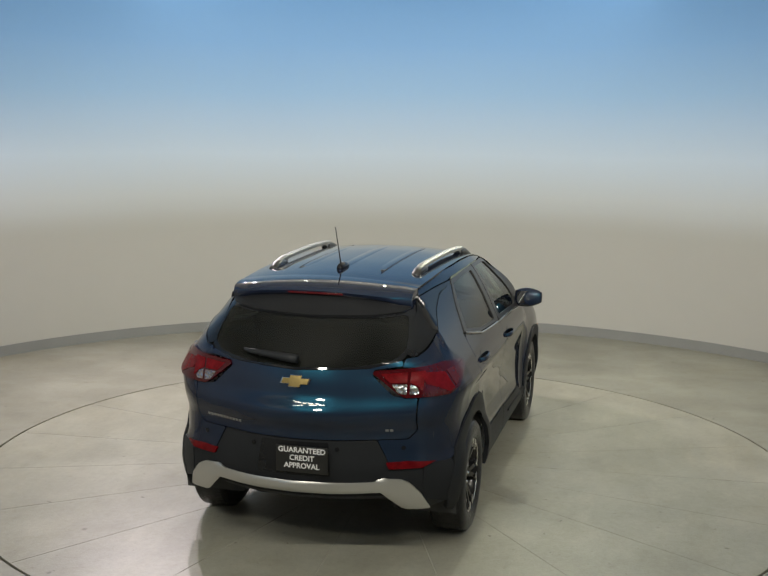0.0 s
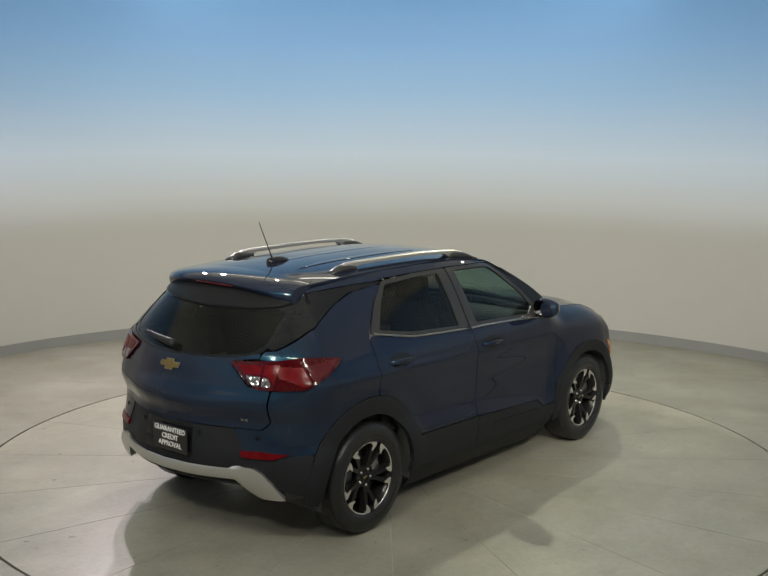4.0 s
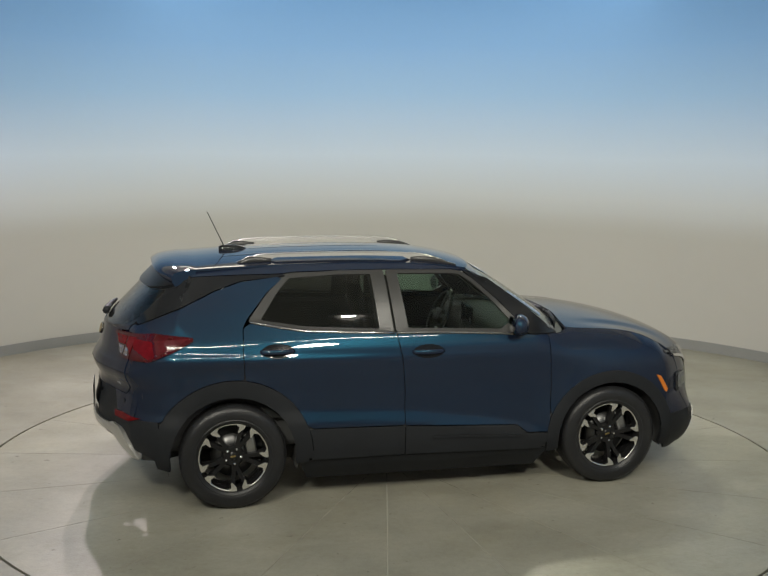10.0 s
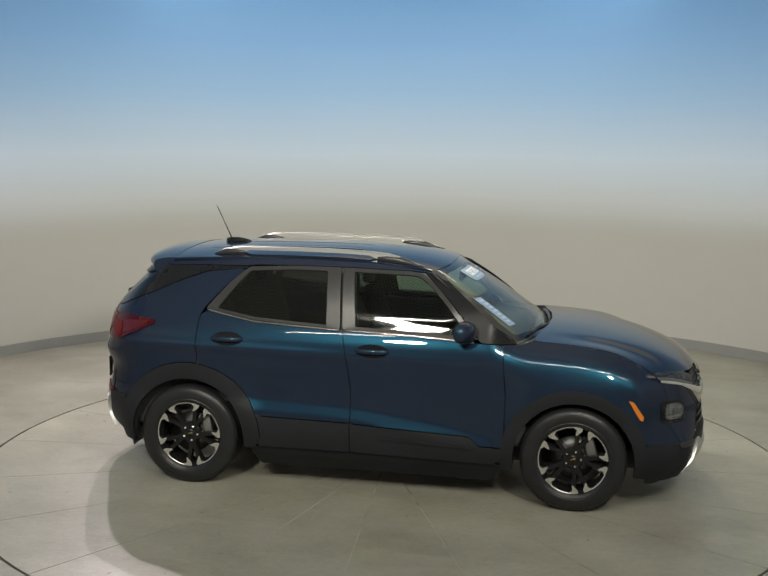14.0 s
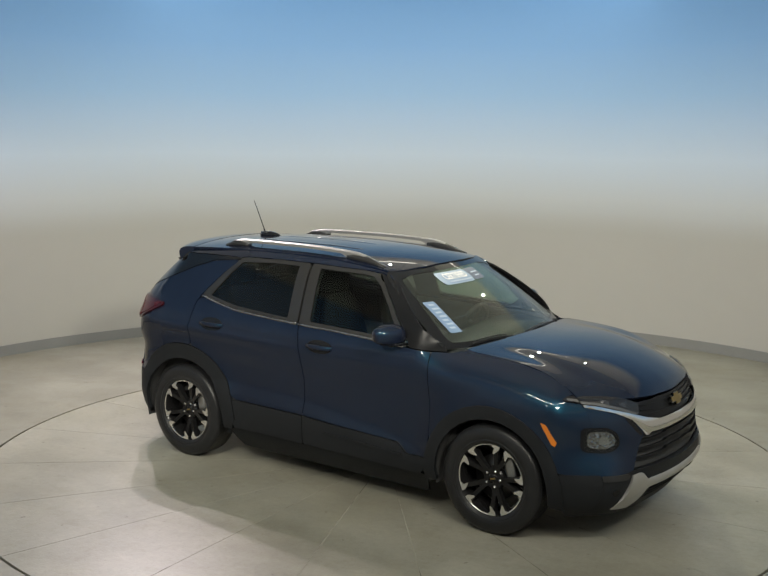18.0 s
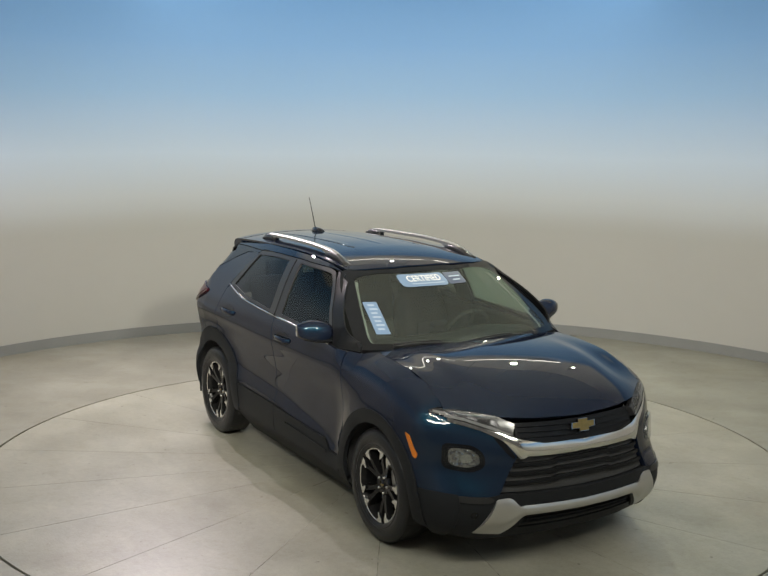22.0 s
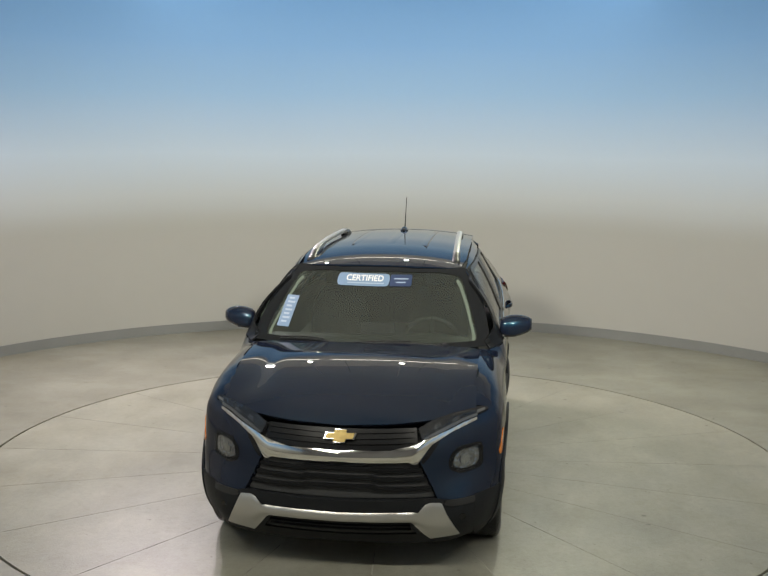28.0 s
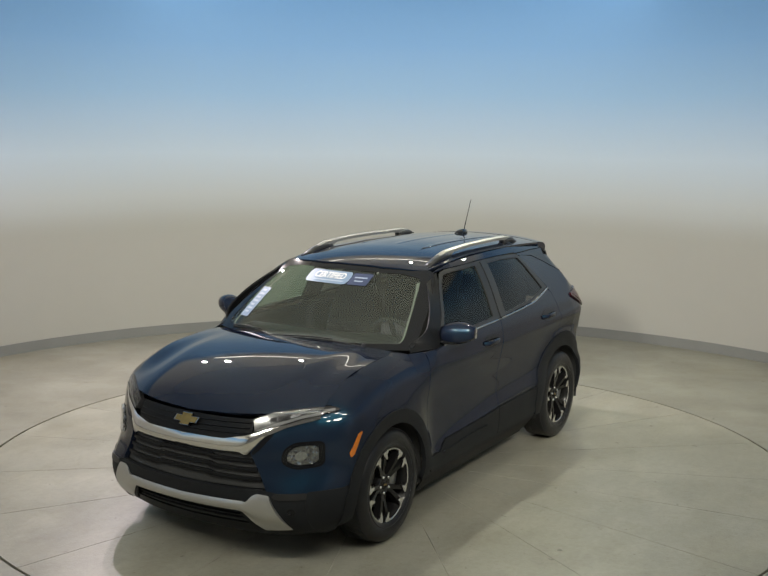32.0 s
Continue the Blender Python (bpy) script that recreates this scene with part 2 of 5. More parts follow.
def concrete(name, base, dark, rough, polar):
    """Painted concrete: clouds, dry streaks, scuffs and dark specks."""
    m = material(name, base, rough, var=0.13, scale=2.1, fine=24.0, bump=0.16, bump_scale=70.0, rough_var=0.13, tint=dark, random_var=0.012 if polar else 0.0)
    nt = m.node_tree
    b = nt.nodes["Principled BSDF"]
    src = b.inputs["Base Color"].links[0].from_socket
    co = nt.nodes.new("ShaderNodeTexCoord")
    mp = nt.nodes.new("ShaderNodeMapping")
    mp.inputs["Scale"].default_value = (1.0, 1.5, 1.0)
    mp.inputs["Rotation"].default_value = (0, 0, 0.15)
    nt.links.new(co.outputs["Object"], mp.inputs["Vector"])
    st = nt.nodes.new("ShaderNodeTexNoise")
    st.inputs["Scale"].default_value, st.inputs["Detail"].default_value, st.inputs["Distortion"].default_value = 1.3, 7.0, 0.6
    nt.links.new(mp.outputs["Vector"], st.inputs["Vector"])
    r1 = nt.nodes.new("ShaderNodeValToRGB")
    r1.color_ramp.elements[0].position, r1.color_ramp.elements[1].position = 0.36, 0.62
    r1.color_ramp.elements[0].color, r1.color_ramp.elements[1].color = (0.90, 0.89, 0.86, 1), (1.05, 1.05, 1.05, 1)
    nt.links.new(st.outputs["Fac"], r1.inputs["Fac"])
    mul = nt.nodes.new("ShaderNodeMix")
    mul.data_type, mul.blend_type, mul.inputs["Factor"].default_value = "RGBA", "MULTIPLY", 1.0
    nt.links.new(src, mul.inputs["A"])
    nt.links.new(r1.outputs["Color"], mul.inputs["B"])
    sp = nt.nodes.new("ShaderNodeTexNoise")
    sp.inputs["Scale"].default_value, sp.inputs["Detail"].default_value = 13.0, 2.0
    nt.links.new(co.outputs["Object"], sp.inputs["Vector"])
    r2 = nt.nodes.new("ShaderNodeValToRGB")
    r2.color_ramp.elements[0].position, r2.color_ramp.elements[1].position = 0.245, 0.285
    r2.color_ramp.elements[0].color, r2.color_ramp.elements[1].color = (0.45, 0.44, 0.42, 1), (1, 1, 1, 1)
    nt.links.new(sp.outputs["Fac"], r2.inputs["Fac"])
    mul2 = nt.nodes.new("ShaderNodeMix")
    mul2.data_type, mul2.blend_type, mul2.inputs["Factor"].default_value = "RGBA", "MULTIPLY", 0.8
    nt.links.new(mul.outputs["Result"], mul2.inputs["A"])
    nt.links.new(r2.outputs["Color"], mul2.inputs["B"])
    last = mul2.outputs["Result"]
    for scale, stretch, turn, lo, hi, tone in ((0.55, (1.0, 1.0, 1.0), 0.0, 0.52, 0.72, (0.90, 0.885, 0.85)), (1.1, (0.6, 1.8, 1.0), 0.7, 0.55, 0.70, (0.92, 0.91, 0.88)), (2.4, (0.8, 2.2, 1.0), -0.5, 0.54, 0.68, (1.06, 1.06, 1.06)), (7.0, (1.0, 1.0, 1.0), 0.0, 0.53, 0.66, (0.94, 0.935, 0.91)), (60.0, (1.0, 1.0, 1.0), 0.0, 0.55, 0.66, (0.90, 0.89, 0.87)), (26.0, (1.0, 1.0, 1.0), 0.0, 0.66, 0.72, (0.72, 0.70, 0.66))):
        mp2, n2, r3, mx = (nt.nodes.new(k) for k in ("ShaderNodeMapping", "ShaderNodeTexNoise", "ShaderNodeMapRange", "ShaderNodeMix"))
        mp2.inputs["Scale"].default_value, mp2.inputs["Rotation"].default_value = stretch, (0, 0, turn)
        n2.inputs["Scale"].default_value, n2.inputs["Detail"].default_value, n2.inputs["Roughness"].default_value = scale, 6.0, 0.6
        r3.inputs["From Min"].default_value, r3.inputs["From Max"].default_value = lo, hi
        mx.data_type, mx.blend_type = "RGBA", "MULTIPLY"
        mx.inputs["B"].default_value = (*tone, 1)
        nt.links.new(co.outputs["Object"], mp2.inputs["Vector"])
        nt.links.new(mp2.outputs["Vector"], n2.inputs["Vector"])
        nt.links.new(n2.outputs["Fac"], r3.inputs["Value"])
        nt.links.new(r3.outputs["Result"], mx.inputs["Factor"])
        nt.links.new(last, mx.inputs["A"])
        last = mx.outputs["Result"]
    nt.links.new(last, b.inputs["Base Color"])
    return m


def filler(name):
    """Joint filler: close to the floor's colour, broken dark stretches and crumbs."""
    m = material(name, (0.325, 0.316, 0.262), 0.6, var=0.1, scale=2.5, fine=30.0)
    nt = m.node_tree
    b = nt.nodes["Principled BSDF"]
    src = b.inputs["Base Color"].links[0].from_socket
    co = nt.nodes.new("ShaderNodeTexCoord")
    fac = None
    for scale, lo, hi in ((0.75, 0.48, 0.62), (9.0, 0.44, 0.56)):
        n = nt.nodes.new("ShaderNodeTexNoise")
        n.inputs["Scale"].default_value, n.inputs["Detail"].default_value = scale, 4.0
        nt.links.new(co.outputs["Object"], n.inputs["Vector"])
        mr = nt.nodes.new("ShaderNodeMapRange")
        mr.inputs["From Min"].default_value, mr.inputs["From Max"].default_value = lo, hi
        nt.links.new(n.outputs["Fac"], mr.inputs["Value"])
        if fac:
            mu = nt.nodes.new("ShaderNodeMath")
            mu.operation = "MULTIPLY"
            nt.links.new(fac, mu.inputs[0])
            nt.links.new(mr.outputs["Result"], mu.inputs[1])
            fac = mu.outputs[0]
        else:
            fac = mr.outputs["Result"]
    mix = nt.nodes.new("ShaderNodeMix")
    mix.data_type = "RGBA"
    mix.inputs["B"].default_value = (0.085, 0.081, 0.068, 1)
    nt.links.new(fac, mix.inputs["Factor"])
    nt.links.new(src, mix.inputs["A"])
    nt.links.new(mix.outputs["Result"], b.inputs["Base Color"])
    return m


def car_paint(name):
    """Dark navy ground coat, teal metal flakes seen face on, clear coat on top."""
    m = material(name, (0.0086, 0.0124, 0.0262), 0.5, var=0.06, scale=3.0, fine=900.0, spec=0.0)
    nt = m.node_tree
    b = nt.nodes["Principled BSDF"]
    fl, ad = nt.nodes.new("ShaderNodeBsdfGlossy"), nt.nodes.new("ShaderNodeAddShader")
    fl.inputs["Roughness"].default_value = 0.34
    lw, inv, pw, tint = (nt.nodes.new(k) for k in ("ShaderNodeLayerWeight", "ShaderNodeMath", "ShaderNodeMath", "ShaderNodeMix"))
    inv.operation, inv.inputs[0].default_value = "SUBTRACT", 1.0
    pw.operation, pw.inputs[1].default_value = "POWER", 3.4
    tint.data_type = "RGBA"
    tint.inputs["A"].default_value, tint.inputs["B"].default_value = (0.0002, 0.0002, 0.0002, 1), (0.0022, 0.0172, 0.0275, 1)
    nt.links.new(lw.outputs["Facing"], inv.inputs[1])
    nt.links.new(inv.outputs[0], pw.inputs[0])
    nt.links.new(pw.outputs[0], tint.inputs["Factor"])
    nt.links.new(tint.outputs["Result"], fl.inputs["Color"])
    nt.links.new(b.outputs[0], ad.inputs[0])
    nt.links.new(fl.outputs[0], ad.inputs[1])
    coat, fr, mx = (nt.nodes.new(k) for k in ("ShaderNodeBsdfGlossy", "ShaderNodeFresnel", "ShaderNodeMixShader"))
    coat.inputs["Color"].default_value, coat.inputs["Roughness"].default_value = (1.0, 0.985, 0.955, 1), 0.015
    fr.inputs["IOR"].default_value = 1.41
    nt.links.new(fr.outputs[0], mx.inputs[0])
    nt.links.new(ad.outputs[0], mx.inputs[1])
    nt.links.new(coat.outputs[0], mx.inputs[2])
    nt.links.new(mx.outputs[0], nt.nodes["Material Output"].inputs["Surface"])
    return m


def sky_overlay_wall(name):
    """Off-white wall paint below; overlaid sky-blue fade put into its colour; added pale top."""
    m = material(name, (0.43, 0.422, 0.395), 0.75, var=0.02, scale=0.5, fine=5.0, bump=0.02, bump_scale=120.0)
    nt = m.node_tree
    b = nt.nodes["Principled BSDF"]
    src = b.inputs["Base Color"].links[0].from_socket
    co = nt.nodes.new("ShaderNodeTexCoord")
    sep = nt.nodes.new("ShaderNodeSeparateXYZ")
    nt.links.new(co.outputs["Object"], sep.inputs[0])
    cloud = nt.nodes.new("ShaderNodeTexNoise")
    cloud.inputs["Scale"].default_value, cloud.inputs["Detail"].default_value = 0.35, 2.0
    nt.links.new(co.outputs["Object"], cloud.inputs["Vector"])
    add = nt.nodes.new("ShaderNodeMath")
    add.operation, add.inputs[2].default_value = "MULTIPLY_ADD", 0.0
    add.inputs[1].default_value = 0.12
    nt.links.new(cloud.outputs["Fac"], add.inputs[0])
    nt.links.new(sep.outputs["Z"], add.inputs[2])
    # Sky graphic laid over the view, put into the wall's colour by height.
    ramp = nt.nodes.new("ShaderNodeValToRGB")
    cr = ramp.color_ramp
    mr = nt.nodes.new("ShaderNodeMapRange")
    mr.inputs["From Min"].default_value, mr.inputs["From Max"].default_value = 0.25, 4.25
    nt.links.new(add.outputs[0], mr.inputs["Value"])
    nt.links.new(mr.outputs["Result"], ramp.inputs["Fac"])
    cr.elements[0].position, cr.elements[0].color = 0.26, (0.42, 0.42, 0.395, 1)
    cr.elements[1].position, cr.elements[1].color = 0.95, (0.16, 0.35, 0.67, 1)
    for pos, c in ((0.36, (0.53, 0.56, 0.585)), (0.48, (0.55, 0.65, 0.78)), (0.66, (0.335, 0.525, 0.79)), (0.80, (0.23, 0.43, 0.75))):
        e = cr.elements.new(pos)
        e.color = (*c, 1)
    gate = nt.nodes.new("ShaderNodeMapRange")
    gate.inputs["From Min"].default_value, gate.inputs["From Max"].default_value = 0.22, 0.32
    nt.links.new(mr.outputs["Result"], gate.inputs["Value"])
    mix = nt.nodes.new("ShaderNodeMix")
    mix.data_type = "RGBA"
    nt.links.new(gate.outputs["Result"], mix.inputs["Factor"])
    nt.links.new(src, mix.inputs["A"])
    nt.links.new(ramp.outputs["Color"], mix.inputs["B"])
    # Unseen bright band, added above the blue so the bonnet mirrors light grey.
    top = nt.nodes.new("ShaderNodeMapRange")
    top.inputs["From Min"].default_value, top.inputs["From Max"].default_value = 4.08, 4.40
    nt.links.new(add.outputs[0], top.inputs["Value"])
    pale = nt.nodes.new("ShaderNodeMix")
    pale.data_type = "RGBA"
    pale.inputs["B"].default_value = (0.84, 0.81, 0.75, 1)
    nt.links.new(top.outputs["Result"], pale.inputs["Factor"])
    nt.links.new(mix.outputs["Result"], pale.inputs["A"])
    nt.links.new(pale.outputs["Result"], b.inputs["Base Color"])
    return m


FLOOR = concrete("floor_paint", (0.285, 0.280, 0.232), (0.258, 0.253, 0.209), 0.46, False)
PLATE = concrete("table_paint", (0.353, 0.343, 0.284), (0.316, 0.307, 0.252), 0.38, True)
WALL = sky_overlay_wall("wall_sky_overlay")
PLAIN = material("plain_wall", (0.15, 0.15, 0.147), 0.8, var=0.03, scale=0.6)
CEILING = material("ceiling_paint", (0.86, 0.85, 0.81), 0.85, var=0.04, scale=0.8)
COVE = material("cove_vinyl", (0.225, 0.230, 0.226), 0.5, var=0.06, scale=2.0)
FILLER = filler("joint_filler")
PIT = material("pit_dark", (0.02, 0.02, 0.02), 0.9, var=0.3)
STEEL = material("dull_steel", (0.35, 0.35, 0.35), 0.4, metal=1.0, var=0.15)
WHITE_METAL = material("lamp_housing", (0.75, 0.75, 0.73), 0.4, var=0.03)
GLOW = glowing("lamp_diffuser", (1.0, 0.95, 0.85), 2.2)
PAINT = car_paint("blue_metallic_paint")
BLACK_GLOSS = material("gloss_black", (0.0085, 0.0092, 0.0108), 0.05, var=0.1, spec=0.32)
GRILLE = material("grille_black", (0.0095, 0.010, 0.0112), 0.32, var=0.1, spec=0.15)
CLAD = material("grained_black_plastic", (0.0158, 0.0172, 0.0196), 0.50, var=0.12, scale=4.0, fine=300.0, bump=0.05, bump_scale=600.0, spec=0.14)
TRIM = material("satin_black_film", (0.024, 0.024, 0.024), 0.30, var=0.06, spec=0.40)
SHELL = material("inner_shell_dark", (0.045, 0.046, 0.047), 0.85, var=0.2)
CHROME = material("bright_chrome", (0.88, 0.87, 0.84), 0.12, metal=1.0, var=0.03)
RAIL = material("satin_rail_metal", (0.36, 0.355, 0.34), 0.42, metal=0.8, var=0.05, fine=400.0)
SILVER = material("satin_silver_plastic", (0.54, 0.535, 0.515), 0.34, metal=0.8, var=0.05, fine=400.0)
RUBBER = material("tyre_rubber", (0.0175, 0.0180, 0.0195), 0.30, spec=0.3, var=0.2, scale=9.0, bump=0.15, bump_scale=300.0)
RIM_BLACK = material("gloss_black_alloy", (0.011, 0.011, 0.0115), 0.25, spec=0.2, coat=0.1, var=0.1)
RIM_CUT = material("machined_alloy", (0.72, 0.71, 0.68), 0.27, metal=0.9, var=0.05, fine=500.0)
BRAKE = material("brake_disc", (0.10, 0.10, 0.10), 0.38, metal=1.0, var=0.2, scale=20.0)
GLASS = glass("windscreen_glass", (0.62, 0.74, 0.66), 1.6, 0.0, 0.045)
SIDE_GLASS = glass("side_glass", (0.36, 0.46, 0.40), 1.5)
DARK_GLASS = glass("privacy_glass", (0.17, 0.18, 0.17), 1.5, 0.0, 0.006)
LENS = glass("clear_lens", (0.85, 0.87, 0.88), 1.38)
RED_LENS = material("red_lamp_lens", (0.098, 0.0025, 0.0045), 0.2, spec=0.16, var=0.45, scale=22.0, fine=120.0)
RED_DARK = material("maroon_lamp_lens", (0.062, 0.006, 0.009), 0.10, var=0.25, scale=30.0)
RED_DEEP = material("deep_red_reflector", (0.042, 0.0015, 0.003), 0.06, var=0.2, scale=40.0)
AMBER = material("amber_lens", (0.55, 0.16, 0.012), 0.15, coat=1.0, var=0.1)
LAMP_SILVER = material("lamp_bowl", (0.085, 0.085, 0.09), 0.3, metal=0.8, var=0.4, scale=45.0, fine=160.0, facet=24.0)
LAMP_BLADE = material("light_blade_plastic", (0.13, 0.13, 0.13), 0.42, metal=0.4, var=0.12, scale=30.0)
LAMP_DARK = material("lamp_shell_dark", (0.022, 0.022, 0.024), 0.18, metal=0.0, var=0.3, scale=30.0)
LAMP_GREY = material("lamp_bowl_grey", (0.40, 0.40, 0.41), 0.12, metal=0.95, var=0.5, scale=40.0, fine=150.0, facet=45.0)
MIRROR = material("mirror_glass", (0.55, 0.56, 0.58), 0.02, metal=1.0, var=0.01)
CLOTH = material("dark_seat_cloth", (0.010, 0.0105, 0.010), 0.9, spec=0.05, var=0.15, scale=8.0, fine=200.0, bump=0.04, bump_scale=90.0)
DASH = material("soft_dash_plastic", (0.017, 0.018, 0.017), 0.6, spec=0.2, var=0.12)
PALE_TRIM = material("pale_pillar_trim", (0.20, 0.21, 0.19), 0.8, var=0.05)
LINER = material("light_headliner", (0.42, 0.42, 0.39), 0.9, var=0.05)
GOLD = material("gold_badge", (0.25, 0.185, 0.07), 0.4, metal=0.8, var=0.15, scale=30.0)
PLATE_BLACK = material("plate_black", (0.012, 0.012, 0.012), 0.35, var=0.1)
LETTER_WHITE = material("letter_white", (0.75, 0.75, 0.75), 0.5, var=0.03)
DARK_CHROME = material("dark_chrome", (0.42, 0.42, 0.41), 0.14, metal=1.0, var=0.05)
LETTER_PALE = material("letter_pale", (0.36, 0.44, 0.55), 0.5, var=0.05)
STICKER_BLUE = material("sticker_blue", (0.17, 0.255, 0.385), 0.4, var=0.05)
STICKER_NAVY = material("sticker_navy", (0.022, 0.04, 0.10), 0.4, var=0.05)


# ---- the room ----
def wall_line(offset, n=72):
    r = WALL_R + offset
    pts = [(WALL_X + r, -10.8 - offset)]
    pts += [(WALL_X + r * math.cos(math.pi * i / n), WALL_Y + r * math.sin(math.pi * i / n)) for i in range(n + 1)]
    pts.append((WALL_X - r, -10.8 - offset))
    return pts


def band(inner, outer, z0, z1):
    bm = bmesh.new()
    rows = []
    for (a, b), (c, d) in zip(inner, outer):
        rows.append([bm.verts.new(q) for q in ((a, b, z0), (a, b, z1), (c, d, z1), (c, d, z0))])
    for p, q in zip(rows, rows[1:]):
        for k in range(4):
            bm.faces.new((p[k], p[(k + 1) % 4], q[(k + 1) % 4], q[k]))
    bm.faces.new(rows[0]), bm.faces.new(rows[-1][::-1])
    bmesh.ops.recalc_face_normals(bm, faces=bm.faces)
    return bm


def room():
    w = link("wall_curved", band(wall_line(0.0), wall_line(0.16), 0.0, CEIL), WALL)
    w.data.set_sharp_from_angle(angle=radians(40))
    tagged(w, "curved off-white studio wall, overlaid sky-blue fade put into its colour", "wall", kind="structure")
    bm = box_bm((2 * WALL_R + 0.32, 0.16, CEIL), (WALL_X, -10.9, CEIL / 2))
    tagged(link("wall_south", bm, PLAIN, smooth=False), "plain dark grey wall closing the studio", "wall", kind="structure")
    bm = box_bm((2 * WALL_R + 0.6, 12.2, 0.12), (WALL_X, -0.1, CEIL + 0.06))
    tagged(link("ceiling", bm, CEILING, smooth=False), "white painted studio ceiling", "ceiling", kind="structure")
    # Unseen dark slab, added so the car's windows reflect dark from this side.
    bm = box_bm((2 * WALL_R + 0.6, 5.0, 0.12), (WALL_X, -8.704, CEIL + 0.06))
    tagged(link("ceiling_dark", bm, PLAIN, smooth=False), "unseen dark ceiling part added behind the camera", "ceiling", kind="structure")
    inner, outer = wall_line(-0.014), wall_line(-0.001)
    bm = band(inner, outer, 0.0, 0.112)
    b = link("baseboard", bm, COVE)
    b.data.set_sharp_from_angle(angle=radians(40))
    tagged(b, "grey vinyl cove base along the curved wall", "baseboard", kind="structure")
    # floor round the table
    bm = bmesh.new()
    n = 96
    rs = [TABLE_R + 0.020, 3.3, 3.8, 4.6, 5.6, 7.0, 9.0, 12.0, 16.0]
    rings = [[bm.verts.new((r * math.cos(2 * math.pi * i / n), r * math.sin(2 * math.pi * i / n), 0)) for i in range(n)] for r in rs]
    low = [bm.verts.new((v.co.x, v.co.y, -0.12)) for v in rings[0]]
    for p, q in zip([low] + rings, rings):
        for i in range(n):
            bm.faces.new((p[i], q[i], q[(i + 1) % n], p[(i + 1) % n]))
    bmesh.ops.recalc_face_normals(bm, faces=bm.faces)
    f = link("floor", bm, FLOOR)
    f.data.set_sharp_from_angle(angle=radians(30))
    tagged(f, "pale painted concrete studio floor with scuffs", "floor", kind="structure")
    bm = lathe([(0.0, -0.115), (TABLE_R + 0.02, -0.115)], 64, "z")
    tagged(link("pit_floor", bm, PIT), "dark pit under the turntable", "floor", kind="structure")


def wedge_mesh(turn):
    """One sector plate of the turntable."""
    r0, r1, gap, n = 0.30, TABLE_R, 0.003, 10
    half = math.pi / 20

    def edge(r, s):
        a = s * (half - math.asin(min(1, gap / r)))
        return r * math.cos(a), r * math.sin(a)

    loop = [edge(r0, -1), edge(1.2, -1), edge(2.1, -1), edge(r1, -1)]
    a = half - gap / r1
    loop += [(r1 * math.cos(-a + 2 * a * i / n), r1 * math.sin(-a + 2 * a * i / n)) for i in range(1, n)]
    loop += [edge(r1, 1), edge(2.1, 1), edge(1.2, 1), edge(r0, 1)]
    bm = bmesh.new()
    cx = sum(p[0] for p in loop) / len(loop)
    topv = [bm.verts.new((x, y, 0)) for x, y in loop]
    midv = [bm.verts.new((x, y, -0.10)) for x, y in loop]
    bm.faces.new(topv)
    for i in range(len(loop)):
        bm.faces.new((topv[i], midv[i], midv[(i + 1) % len(loop)], topv[(i + 1) % len(loop)]))
    bmesh.ops.recalc_face_normals(bm, faces=bm.faces)
    bmesh.ops.rotate(bm, cent=(0, 0, 0), matrix=Matrix.Rotation(radians(turn), 3, "Z"), verts=bm.verts)
    data = bpy.data.meshes.new("plate")
    bm.to_mesh(data)
    bm.free()
    data.materials.append(PLATE)
    return data


def turntable():
    t = new("turntable")
    tagged(t, "round car turntable of pale painted concrete sectors, turning", "turntable")
    for k in range(20):
        ob = new("plate", wedge_mesh(4.5 + 9 + 18 * k))
        ob.parent = t
    bm = lathe([(0.0, 0.0), (0.292, 0.0), (0.292, -0.1)], 48, "z")
    part("hub_cover", bm, PLATE, t)
    bm = lathe([(0.0, -0.0007), (TABLE_R - 0.004, -0.0007), (TABLE_R - 0.004, -0.02)], 64, "z")
    part("joint_filler", bm, FILLER, t, "grey filler in the joints")
    return t


def lamp(name, kind, at, energy, colour, size, size_y=None, target=None):
    data = bpy.data.lights.new(name, "AREA")
    data.energy, data.color = energy, colour
    data.shape = kind
    data.size = size
    if size_y:
        data.size_y = size_y
    ob = new(name, data)
    ob.matrix_world = look(at, target or (at[0], at[1] + 1e-4, 0))
    return ob


def spot(name, at, aim, energy, colour, cone, size):
    data = bpy.data.lights.new(name, "SPOT")
    data.energy, data.color, data.spot_size, data.spot_blend, data.shadow_soft_size = energy, colour, radians(cone), 1.0, size
    ob = new(name, data)
    ob.matrix_world = look(at, aim)
    return ob


